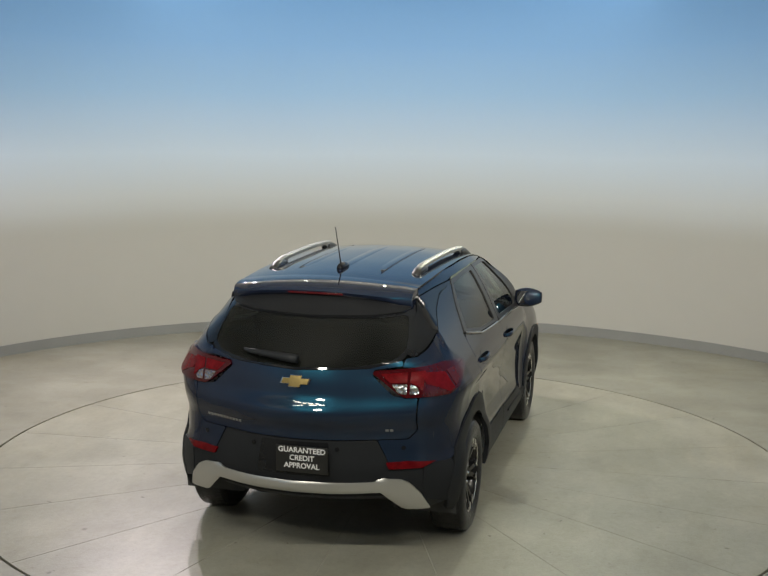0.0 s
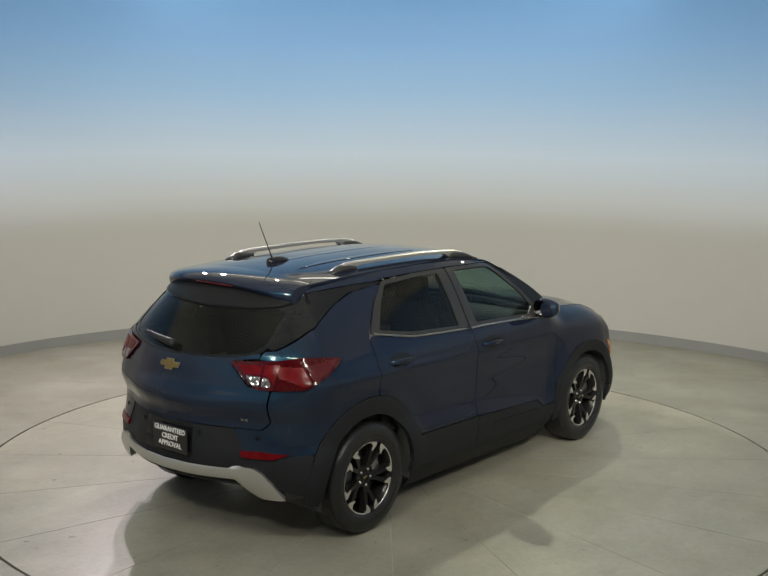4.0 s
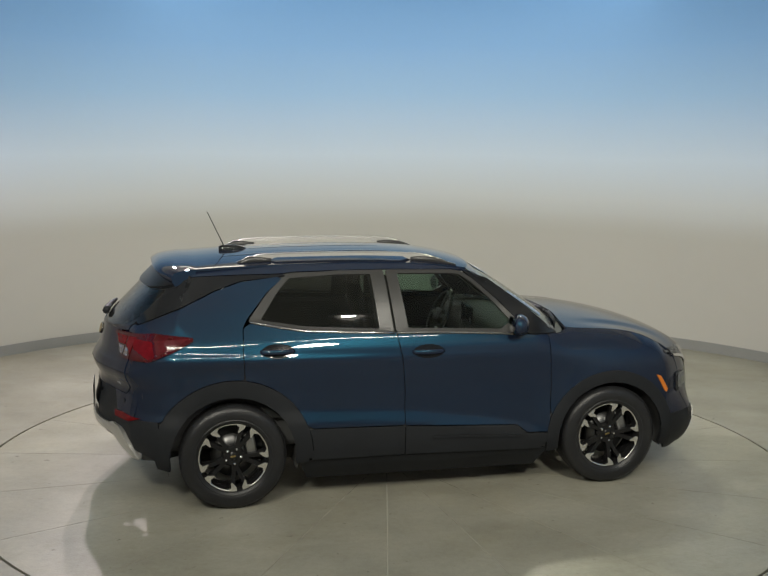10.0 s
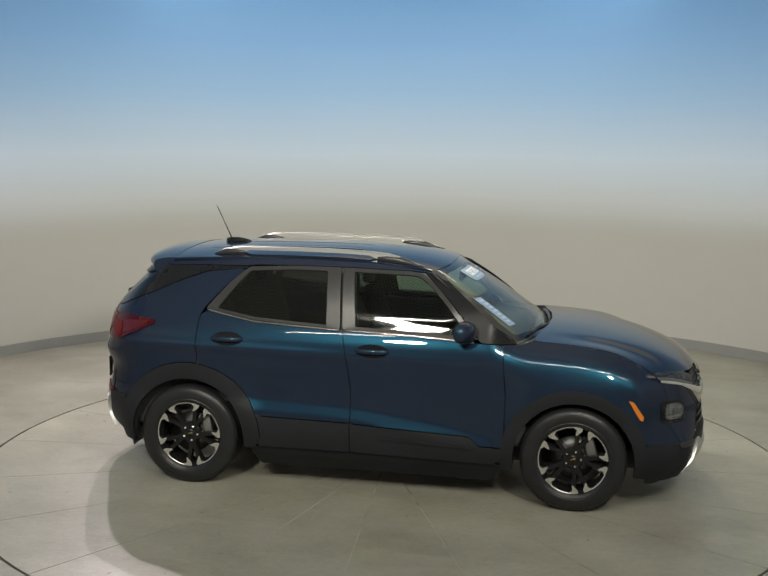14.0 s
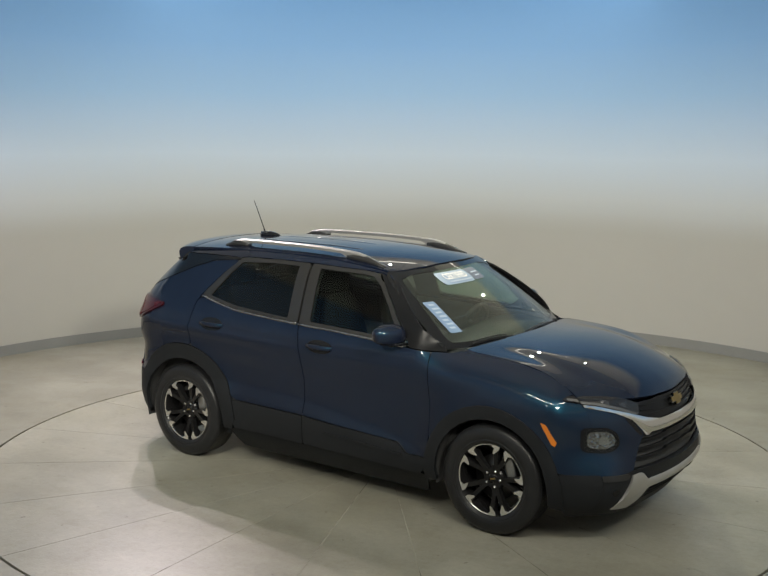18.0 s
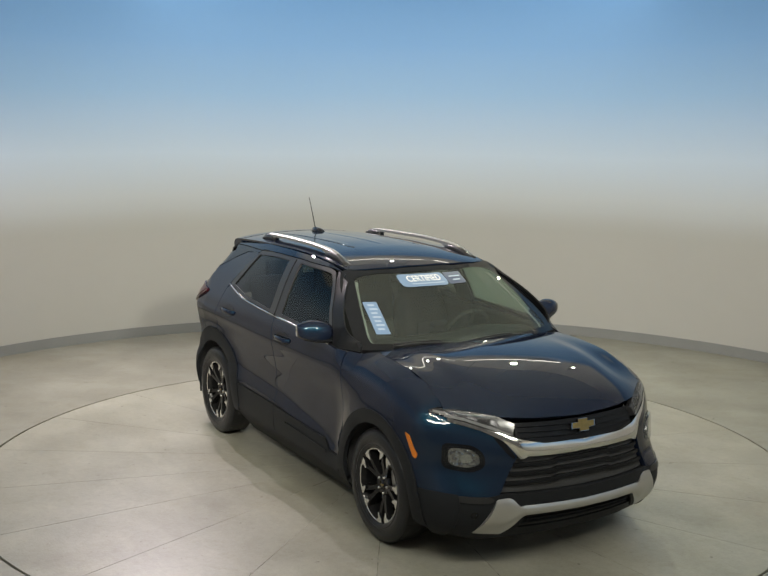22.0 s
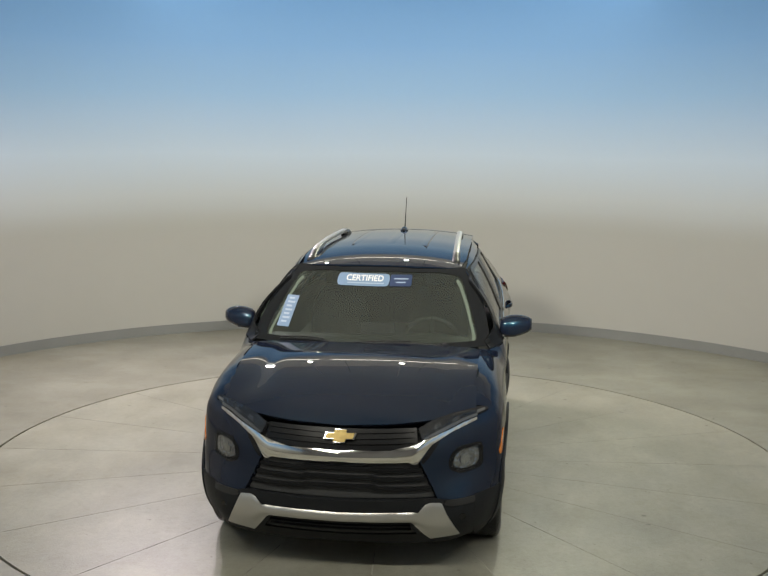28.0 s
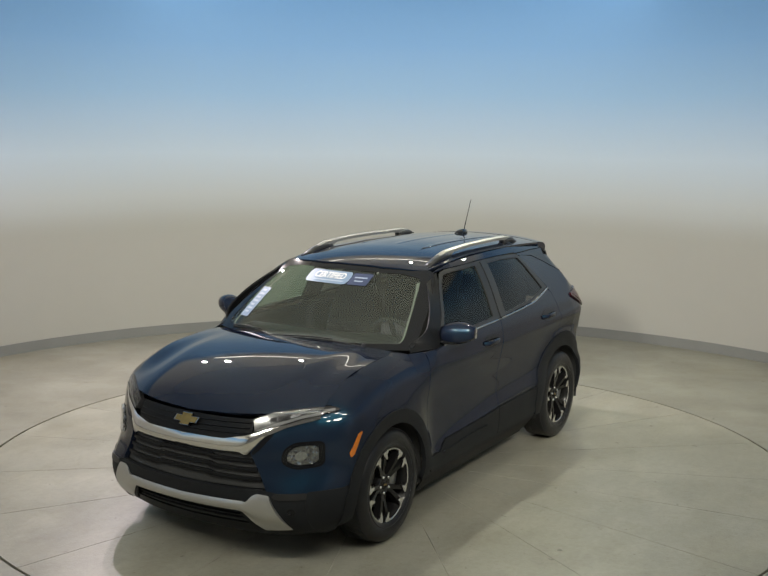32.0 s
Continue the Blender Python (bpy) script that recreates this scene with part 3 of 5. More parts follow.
def ceiling_lights():
    for at, aim, energy, colour, cone, size in SPOTS:
        aim = Vector(aim)
        d = (aim - Vector(at)).normalized()
        e = new("studio_spotlight")
        e.location = at
        tagged(e, "white ceiling spotlight aimed at the turntable", "lamp", "studio spotlights")
        q = d.to_track_quat("-Z", "Y").to_matrix().to_4x4()
        bm = lathe([(0.0, 0.20), (0.07, 0.20), (0.095, 0.17), (0.10, 0.07), (0.092, 0.07), (0.085, 0.10), (0.0, 0.11)], 24, "z")
        bmesh.ops.transform(bm, matrix=q, verts=bm.verts)
        part("can", bm, WHITE_METAL, e)
        part("stem", tube([(0, 0, 0.12), (0, 0, CEIL - at[2])], 0.014), WHITE_METAL, e)
        spot("spot_lamp", at, aim, energy, colour, cone, size)
    for y, z, energy, centres, length in TUBES:
        for x in centres:
            e = new("linear_ceiling_light")
            e.location = (x, y, z)
            tagged(e, "long white linear ceiling light", "lamp", "linear ceiling lights")
            part("housing", box_bm((length, 0.11, 0.07), (0, 0, 0.045), 0.01), WHITE_METAL, e)
            part("diffuser", box_bm((length - 0.06, 0.05, 0.03), (0, 0, -0.006), 0.008), GLOW, e, "lit opal diffuser")
            for s in (-0.36 * length, 0.36 * length):
                part("hanger", tube([(s, 0, 0.07), (s, 0, CEIL - z)], 0.008), STEEL, e)
            lamp("tube_lamp", "RECTANGLE", (x, y, z - 0.025), energy / 3, LAMP_WARM, length - 0.1, 0.06)


room()
ceiling_lights()
table = turntable()


# ---- the car: surfaces ----
WHEEL_X, WHEEL_Z = 1.32, 0.345
CABIN_W = Curve((0.15, 0.748), (0.20, 0.793), (0.28, 0.840), (0.36, 0.858), (0.46, 0.862), (0.52, 0.859), (0.62, 0.857), (0.75, 0.862), (0.88, 0.880), (0.97, 0.890), (1.03, 0.884),
                (1.09, 0.866), (1.15, 0.838), (1.22, 0.806), (1.32, 0.762), (1.42, 0.712), (1.50, 0.664), (1.545, 0.626), (1.575, 0.585), (1.60, 0.53))
DOOR_FOLD = Curve((-1.0, 0.646), (-0.8, 0.638), (-0.14, 0.606), (0.2, 0.562), (0.47, 0.524), (0.65, 0.482), (0.8, 0.45))
FENDER_W = Curve((0.15, 0.77), (0.20, 0.815), (0.28, 0.862), (0.36, 0.880), (0.46, 0.886), (0.62, 0.880), (0.75, 0.884), (0.86, 0.888), (0.93, 0.878), (0.99, 0.850), (1.03, 0.812), (1.06, 0.765), (1.08, 0.715), (1.10, 0.64))
HOOD_Z = Curve((0.9, 1.135), (1.1, 1.130), (1.3, 1.118), (1.5, 1.096), (1.7, 1.060), (1.85, 1.020), (1.97, 0.975), (2.06, 0.925), (2.12, 0.868), (2.15, 0.82))
FRONT_X = Curve((0.15, 2.06), (0.22, 2.11), (0.30, 2.165), (0.40, 2.19), (0.50, 2.20), (0.60, 2.195), (0.68, 2.185), (0.76, 2.17), (0.84, 2.135), (0.90, 2.10), (0.97, 2.03), (1.04, 1.93))
REAR_X = Curve((0.15, -2.0), (0.25, -2.09), (0.36, -2.15), (0.46, -2.19), (0.58, -2.20), (0.70, -2.18), (0.79, -2.168), (0.855, -2.198), (0.895, -2.21), (0.93, -2.198), (0.99, -2.160), (1.08, -2.140), (1.16, -2.11), (1.22, -2.045), (1.30, -1.965), (1.40, -1.865), (1.50, -1.76), (1.58, -1.67))
ROOF_Z = Curve((-1.9, 1.535), (-1.75, 1.56), (-1.6, 1.580), (-1.3, 1.602), (-0.9, 1.618), (-0.45, 1.623), (-0.1, 1.614), (0.15, 1.592), (0.32, 1.563), (0.48, 1.52))
SCREEN_X = Curve((1.05, 1.17), (1.10, 1.11), (1.20, 0.965), (1.30, 0.815), (1.40, 0.655), (1.48, 0.515), (1.54, 0.40), (1.58, 0.31))
FX, RX = 1.42, -1.45


class Plan:
    """Plan of a corner: how far out (0 to 1) at a share v of the half width, and back."""

    def __init__(self, *rows, n=1600):
        curve = Curve(*rows)
        self.n = n
        self.u = [curve(i / n) for i in range(n + 1)]

    def out(self, v):
        f = min(max(v, 0.0), 0.9999) * self.n
        i = int(f)
        return self.u[i] + (self.u[i + 1] - self.u[i]) * (f - i)

NOSE_MID = Plan((0.0, 1.0), (0.2, 0.985), (0.449, 0.933), (0.56, 0.868), (0.65, 0.803), (0.77, 0.682), (0.867, 0.575), (0.93, 0.50), (0.98, 0.41), (1.0, 0.20))
NOSE_LOW = Plan((0.0, 1.0), (0.2, 0.992), (0.449, 0.955), (0.62, 0.898), (0.76, 0.84), (0.86, 0.72), (0.93, 0.585), (0.98, 0.43), (1.0, 0.20))
TAIL_PLAN = Plan((0.0, 1.0), (0.2, 0.976), (0.35, 0.93), (0.485, 0.866), (0.565, 0.824), (0.64, 0.787), (0.73, 0.735), (0.79, 0.695), (0.87, 0.605), (0.94, 0.49), (0.985, 0.34), (1.0, 0.12))


def nose_out(v, z):
    k = sm(0.38, 0.66, z)
    return k * NOSE_MID.out(v) + (1 - k) * NOSE_LOW.out(v)


def tail_out(v, z):
    k = sm(1.10, 1.26, z)
    r = TAIL_PLAN.out(v) if k < 1 else 0.0
    return (1 - k) * r + k * (1 - min(0.98, v) ** 2) ** (1 / 3.6)


def widest(fn, u, z):
    """The share of the half width at which fn falls to u."""
    lo, hi = 0.0, 1.0
    for _ in range(22):
        mid = 0.5 * (lo + hi)
        if fn(mid, z) > u:
            lo = mid
        else:
            hi = mid
    return lo


def hood_z(x, y):
    plan = FX + (2.125 - FX) * NOSE_MID.out(abs(y) / 0.885)
    k = (0.60 + 0.15 * sm(0.35, 0.60, abs(y))) * sm(1.40, 1.84, x) * (2.125 - plan)
    return HOOD_Z(x + k) - 0.034 * (abs(y) / 0.72) ** 2 + (0.005 - 0.012 * sm(0.46, 0.56, abs(y)) + 0.007 * sm(0.58, 0.70, abs(y))) * sm(1.08, 1.50, x) * (1 - sm(1.70, 1.95, x))


def roof_edge(x):
    return ROOF_Z(x) - 0.048


def base_half(x, z):
    zc = z + (1.575 - roof_edge(x)) * sm(1.25, 1.5, z)
    k = sm(0.74, 1.02, x)
    fold = DOOR_FOLD(max(-1.0, min(0.8, x)))
    w = CABIN_W(zc) + 0.023 * min(1.0, max(0.0, fold - z) / 0.085)
    if k > 0:
        w += k * (FENDER_W(z + (1.077 - hood_z(x, 0.72 - 0.045 * sm(1.58, 1.80, x))) * sm(0.6, 1.0, z)) - w)
    w *= 1 - 0.11 * sm(1.05, 1.5, z) * sm(0.5, 1.75, -x)
    for cx in (WHEEL_X, -WHEEL_X):
        r = math.hypot(x - cx, z - WHEEL_Z)
        w += 0.020 * math.exp(-(((r - 0.44) / 0.10) ** 2)) * sm(0.15, 0.5, z) * (1 - sm(0.85, 1.0, z))
    # shoulder crease along the doors
    zz = z - (0.975 - 0.013 * x + 0.008 * x * x)
    w += 0.008 * (sm(-0.07, 0.0, zz) - sm(0.0, 0.030, zz)) * sm(0.80, 0.30, x) * (1 - 0.6 * sm(-0.7, -0.1, x))
    # haunch over the rear wheel
    w += 0.012 * math.exp(-(((z - 0.99) / 0.05) ** 2)) * sm(0.7, 1.4, -x)
    return w


def half(x, z):
    w = base_half(min(max(x, -1.9), 1.8), z)
    if x > FX:
        u = min(0.9995, (x - FX) / (FRONT_X(min(z, 0.88)) - FX))
        w *= widest(nose_out, u, z)
    elif x < RX:
        u = min(0.9995, (x - RX) / (REAR_X(z) - RX))
        w *= widest(tail_out, u, z)
    return w


def seam(x):
    """Where bonnet and wing meet: y, z."""
    y = 0.72 - 0.045 * sm(1.58, 1.80, x)
    for _ in range(12):
        y = 0.5 * y + 0.5 * half(x, hood_z(x, y))
    return y, hood_z(x, y)


def lip_x(y):
    """Where the bonnet's front edge meets the nose."""
    x = 2.0
    for _ in range(14):
        x = 0.5 * x + 0.5 * front(y, hood_z(x, y))
    return x + 0.004


def side(s):
    return lambda a, b: Vector((a, s * half(a, b), b))


def flank(s, y):
    """The side, drawn in towards its front end so that it meets the nose at y."""
    def chart(a, b):
        x = front(y, b)
        u = min(1.0, max(0.0, (a - 1.55) / (x - 1.55))) ** 2 * (1 - sm(0.84, 0.92, b))
        return Vector((a, s * (half(a, b) - u * (half(x, b) - y)), b))
    return chart


def front(y, z):
    w = base_half(1.6, z)
    return FX + (FRONT_X(z) - FX) * nose_out(abs(y) / w, z)


def rear(y, z):
    w = base_half(-1.75, z)
    return RX + (REAR_X(z) - RX) * tail_out(abs(y) / w, z)


def nose(a, b):
    return Vector((front(a, b), a, b))


def tail(a, b):
    return Vector((rear(a, b), a, b))


def roof(a, b):
    return Vector((a, b, ROOF_Z(a) - 0.048 * (abs(b) / 0.585) ** 2.2))


def hood(a, b):
    return Vector((a, b, hood_z(a, b)))


def screen(a, b):
    return Vector((SCREEN_X(b) - 0.15 * (abs(a) / 0.66) ** 2, a, b))


BAR_MID = Curve((0.0, 0.720), (0.38, 0.735), (0.50, 0.798), (0.66, 0.859), (0.73, 0.878))
BAR_HALF = Curve((0.0, 0.030), (0.38, 0.042), (0.50, 0.024), (0.66, 0.016), (0.73, 0.008))


def bulged(mid, half_height, depth):
    """The nose with a rounded swelling along a line."""
    def chart(a, b):
        u = min(1.0, abs(b - mid(abs(a))) / half_height(abs(a)))
        return nose(a, b) + Vector((depth * (1 - u**2.5) ** 0.7, 0, 0))
    return chart


def panel(name, poly, chart, hint, mat, parent, label="", step=0.045, out=0.0, thick=0.012, r=0.012):
    return part(name, sheet(fillet(poly, r) if r else poly, chart, hint, step, out, thick), mat, parent, label)


def arc(cx, cz, r, a0, a1, n=18):
    return [(cx + r * math.cos(radians(a0 + (a1 - a0) * i / n)), cz + r * math.sin(radians(a0 + (a1 - a0) * i / n))) for i in range(n + 1)]


def mirrored(poly, s):
    return [(s * a, b) for a, b in poly]


def both(poly):
    """A right half outline from the centre out and back, closed by its mirror image."""
    return poly + [(-a, b) for a, b in poly[::-1]]


F_IN, F_OUT, R_IN, R_OUT = 0.395, 0.478, 0.410, 0.520
UP, FWD, BACK = (0, 0, 1), (1, 0, 0.2), (-1, 0, 0.2)


def edge_x(fn, y, z0, z1, n=6):
    return [(fn(y, z0 + (z1 - z0) * i / n), z0 + (z1 - z0) * i / n) for i in range(n + 1)]


def car_side(car, s):
    S, H = side(s), (0, s, 0.15)
    fa = lambda r, a0, a1: arc(WHEEL_X, WHEEL_Z, r, a0, a1)
    ra = lambda r, a0, a1: arc(-WHEEL_X, WHEEL_Z, r, a0, a1)
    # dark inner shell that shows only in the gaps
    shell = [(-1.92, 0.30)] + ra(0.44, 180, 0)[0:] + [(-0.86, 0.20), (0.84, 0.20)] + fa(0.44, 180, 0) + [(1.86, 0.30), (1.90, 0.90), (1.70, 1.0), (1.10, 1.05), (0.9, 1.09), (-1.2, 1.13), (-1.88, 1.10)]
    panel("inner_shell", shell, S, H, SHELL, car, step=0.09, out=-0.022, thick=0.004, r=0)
    # front wing
    wing = [(0.868, 0.56)] + fa(F_OUT - 0.004, 158, 17) + edge_x(front, 0.7175, 0.462, 0.878) + [(1.81, 0.889), (1.764, 0.899), (1.748, 0.913), (1.764, 0.930), (1.80, 0.931), (1.845, 0.926), (1.825, 0.940)] + [(x, seam(x)[1] + 0.004) for x in (1.74, 1.70, 1.65, 1.6, 1.4, 1.2, 1.04)] + [(0.96, 1.082), (0.851, 1.085), (0.858, 0.93), (0.872, 0.75)]
    panel("front_wing", wing, flank(s, 0.7185), H, PAINT, car, step=0.035)
    # front door
    fd = [(-0.229, 1.132), (0.30, 1.116), (0.66, 1.095), (0.845, 1.082), (0.852, 0.93), (0.866, 0.75), (0.862, 0.408), (0.705, 0.406), (0.63, 0.466), (-0.168, 0.508), (-0.168, 0.75), (-0.195, 0.97)]
    door = panel("front_door", fd, S, H, PAINT, car, step=0.018)
    panel("door_cladding", [(-0.168, 0.500), (0.622, 0.458), (0.695, 0.398), (0.858, 0.400), (0.85, 0.34), (0.80, 0.285), (-0.168, 0.305)], S, H, CLAD, door, "grained black lower door cladding", out=0.006)
    panel("cladding_rib", [(0.02, 0.425), (0.30, 0.418), (0.66, 0.397), (0.67, 0.381), (0.30, 0.400), (0.02, 0.410)], S, H, CLAD, door, out=0.015, thick=0.012, r=0.004)
    # rear door
    rd = [(-0.237, 1.134), (-0.202, 0.97), (-0.174, 0.75), (-0.174, 0.510), (-0.79, 0.520)] + ra(R_OUT + 0.004, 22, 81) + [(-1.243, 0.93), (-1.250, 1.03), (-1.242, 1.19), (-1.20, 1.215), (-0.85, 1.165)]
    rdoor = panel("rear_door", rd, S, H, PAINT, car, step=0.018)
    panel("door_cladding", [(-0.174, 0.502), (-0.174, 0.305), (-0.80, 0.305), (-0.836, 0.345)] + ra(R_OUT + 0.004, 3, 19) + [(-0.81, 0.514)], S, H, CLAD, rdoor, "grained black lower door cladding", out=0.006)
    # sill
    panel("sill", [(-0.885, 0.298), (0.865, 0.280), (0.80, 0.138), (-0.83, 0.146)], S, H, CLAD, car, "grained black sill cladding", out=-0.010)
    # rear quarter
    q = [(-1.251, 0.872)] + ra(R_OUT + 0.004, 84, 150) + [(-1.80, 0.60)] + edge_x(rear, 0.70, 0.60, 1.17) + [(-1.90, 1.20), (-1.76, 1.262), (-1.62, 1.318), (-1.41, 1.410), (-1.24, 1.466), (-1.0, 1.497), (-0.965, 1.485), (-1.08, 1.40), (-1.225, 1.235), (-1.248, 1.19), (-1.256, 1.03), (-1.249, 0.93)]
    panel("rear_quarter", q, S, H, PAINT, car, step=0.018)
    pil = [(-1.905, 1.205), (-1.765, 1.268), (-1.62, 1.325), (-1.41, 1.417), (-1.24, 1.473), (-0.94, 1.502), (-0.96, 1.512), (-1.3, 1.505), (-1.55, 1.495), (-1.60, 1.478)]
    pil += edge_x(rear, 0.578, 1.43, 1.23, 5)
    panel("rear_pillar_cover", pil, S, H, BLACK_GLOSS, car, "gloss black floating-roof pillar cover", out=0.001)
    # roof side and front pillar
    top = [(x, roof_edge(x) - 0.004) for x in (-1.66, -1.45, -1.2, -0.9, -0.5, -0.1, 0.1, 0.26, 0.36)]
    low = [(0.40, 1.478), (0.30, 1.512), (0.20, 1.523), (-0.25, 1.535), (-0.6, 1.535), (-0.90, 1.527), (-0.96, 1.518), (-1.3, 1.511), (-1.55, 1.500)]
    panel("roof_side", top + low, S, H, PAINT, car, step=0.035, r=0.004)
    panel("front_pillar", [(0.29, 1.510), (0.40, 1.473), (0.455, 1.458), (0.62, 1.335), (0.79, 1.195), (0.935, 1.086), (0.70, 1.098), (0.635, 1.18), (0.50, 1.325), (0.36, 1.450)], S, H, GRILLE, car, "satin black windscreen pillar", out=0.002)
    # windows: black surround, panes
    fo = [(-0.232, 1.140), (0.30, 1.124), (0.655, 1.103), (0.628, 1.175), (0.49, 1.325), (0.352, 1.452), (0.27, 1.505), (0.19, 1.517), (-0.268, 1.529)]
    fi = [(-0.148, 1.160), (0.30, 1.145), (0.50, 1.135), (0.575, 1.185), (0.46, 1.318), (0.33, 1.440), (0.255, 1.487), (0.18, 1.496), (-0.190, 1.506)]
    ro = [(-0.250, 1.141), (-0.85, 1.172), (-1.21, 1.232), (-1.075, 1.395), (-0.965, 1.490), (-0.93, 1.512), (-0.60, 1.529), (-0.285, 1.529)]
    ri = [(-0.345, 1.163), (-0.85, 1.192), (-1.125, 1.236), (-1.12, 1.25), (-1.01, 1.40), (-0.925, 1.488), (-0.62, 1.506), (-0.375, 1.506)]
    for outer, inner, holder, mat, nm in ((fo, fi, door, SIDE_GLASS, "tinted front side pane"), (ro, ri, rdoor, DARK_GLASS, "dark privacy pane")):
        window_ring("window_frame", outer, inner, S, H, holder)
        pane = panel("pane", inner, S, H, mat, holder, nm, out=-0.006, thick=0.0, r=0.01)
        pane.visible_shadow = False
    for holder, line in ((rdoor, [(-0.250, 1.133), (-0.55, 1.146), (-0.85, 1.162), (-1.06, 1.197), (-1.20, 1.224)]), (door, [(-0.232, 1.132), (0.05, 1.126), (0.30, 1.116), (0.50, 1.106), (0.655, 1.096)])):
        pts = []
        for (xa, za), (xb, zb) in zip(line, line[1:]):
            pts += [(xa + (xb - xa) * k / 4, za + (zb - za) * k / 4) for k in range(4)]
        pts.append(line[-1])
        part("belt_strip", tube([S(a, b) + Vector((0, s * 0.006, 0.002)) for a, b in pts], 0.0075, 10), DARK_CHROME, holder, "dark bright-edged window belt strip")
    # wheel arches
    arch = fa(F_OUT, 190, 12) + [(1.80, 0.40), (1.795, 0.24)] + fa(F_IN, -12, 190)
    panel("front_arch_cladding", arch, S, H, CLAD, car, "grained black wheel arch cladding", step=0.03, out=0.010, thick=0.03, r=0)
    arch = ra(R_OUT, 172, 3) + [(-0.835, 0.295)] + ra(R_IN, -7, 190) + [(-1.80, 0.29)]
    panel("rear_arch_cladding", arch, S, H, CLAD, car, "grained black wheel arch cladding", step=0.03, out=0.010, thick=0.03, r=0)
    for cx, rr in ((WHEEL_X, 0.412), (-WHEEL_X, 0.428)):
        bm = lathe([(rr, 0.86), (rr, 0.48), (0.05, 0.47)], 28, "y", None, -14, 194)
        bmesh.ops.transform(bm, matrix=Matrix.Translation((cx, 0, WHEEL_Z)) @ Matrix.Diagonal((1, s, 1, 1)), verts=bm.verts)
        part("wheel_housing", bm, SHELL, car)
    # handles
    for nm, holder, x, z in (("front", door, -0.018, 1.010), ("rear", rdoor, -1.03, 1.046)):
        y = half(x, z)
        bm = loft([[Vector((x + lx, s * (y + oy + 0.012 * math.cos(a)), z + hz * math.sin(a))) for a in [2 * math.pi * k / 10 for k in range(10)]]
                   for lx, oy, hz in ((-0.115, -0.004, 0.012), (-0.10, 0.014, 0.016), (-0.05, 0.026, 0.018), (0.03, 0.027, 0.018), (0.085, 0.018, 0.017), (0.112, -0.004, 0.012))])
        part("door_handle", bm, PAINT, holder, "blue painted pull handle")
        panel("handle_cup", arc(x, z, 0.046, 0, 350, 14), lambda a, b: Vector((x + (a - x) * 2.4, s * half(x + (a - x) * 2.4, b), b)), H, BLACK_GLOSS, holder, out=0.0015, thick=0.003, r=0)
    # door mirror
    mx, my, mz = 0.60, 0.945, 1.175
    rings = []
    for t in range(9):
        u = t / 8
        k = math.sin(math.pi * min(0.98, 0.12 + 0.80 * u)) ** 0.42
        cy = my - 0.105 + 0.21 * u
        rings.append([Vector((mx + 0.012 - 0.05 * u + 0.078 * k * math.cos(a) * (1.0 if math.cos(a) > 0 else 0.55), s * cy, mz - 0.006 + 0.014 * u + 0.080 * k * math.copysign(abs(math.sin(a)) ** 0.75, math.sin(a)) * (1 - 0.14 * u))) for a in [2 * math.pi * i / 16 for i in range(16)]])
    mirror = part("door_mirror", loft(rings), PAINT, door, "blue painted door mirror")
    part("mirror_arm", loft([[Vector((mx + 0.05 + 0.04 * math.cos(a), s * 0.80, 1.112 + 0.016 * math.sin(a))) for a in [2 * math.pi * i / 10 for i in range(10)]],
                             [Vector((mx + 0.02 + 0.045 * math.cos(a), s * 0.87, 1.118 + 0.018 * math.sin(a))) for a in [2 * math.pi * i / 10 for i in range(10)]],
                             [Vector((mx + 0.0 + 0.055 * math.cos(a), s * 0.95, 1.122 + 0.020 * math.sin(a))) for a in [2 * math.pi * i / 10 for i in range(10)]]]), BLACK_GLOSS, mirror)
    gl = [Vector((mx - 0.047, s * (my + dy), mz + dz + 0.004)) for dy, dz in fillet([(-0.085, -0.05), (0.075, -0.045), (0.085, 0.05), (-0.085, 0.05)], 0.03)]
    bm = bmesh.new()
    bm.faces.new([bm.verts.new(p) for p in gl])
    part("mirror_glass", bm, MIRROR, mirror, "mirror glass", smooth=False)
    # side marker
    panel("side_marker", [(1.655, 0.775), (1.69, 0.765), (1.755, 0.665), (1.748, 0.640), (1.73, 0.65)], S, H, AMBER, car, "amber side marker lens", step=0.02, out=0.007, thick=0.01, r=0.006)
    # tail lamp, side half
    lampside = [(-1.565, 1.142), (-1.565, 1.120), (-1.70, 1.055), (-1.84, 0.995)] + edge_x(rear, 0.69, 0.99, 1.155) + [(-1.80, 1.165)]
    tl = panel("tail_lamp", lampside, S, H, RED_DEEP, car, "red and clear wraparound tail lamp", step=0.025, out=0.014, thick=0.02, r=0.008)
    panel("lamp_spear", [(-1.59, 1.136), (-1.70, 1.070), (-1.79, 1.030), (-1.80, 1.118), (-1.72, 1.128)], S, H, RED_DARK, tl, "maroon outer lens", out=0.017, thick=0.004, r=0.003)
    panel("brake_lens", [(-1.815, 1.112), (-1.805, 1.022), (-1.84, 1.008), (-1.925, 1.055), (-1.925, 1.122)], S, H, RED_LENS, tl, "red wraparound lens", out=0.018, thick=0.004, r=0.006, step=0.02)
    # tail lamp, rear half
    y0 = 0.42
    lamprear = mirrored([(y0 + 0.012, 1.140), (y0, 1.125), (0.565, 1.010), (0.60, 0.99), (0.69, 0.99), (0.70, 1.155)], s)
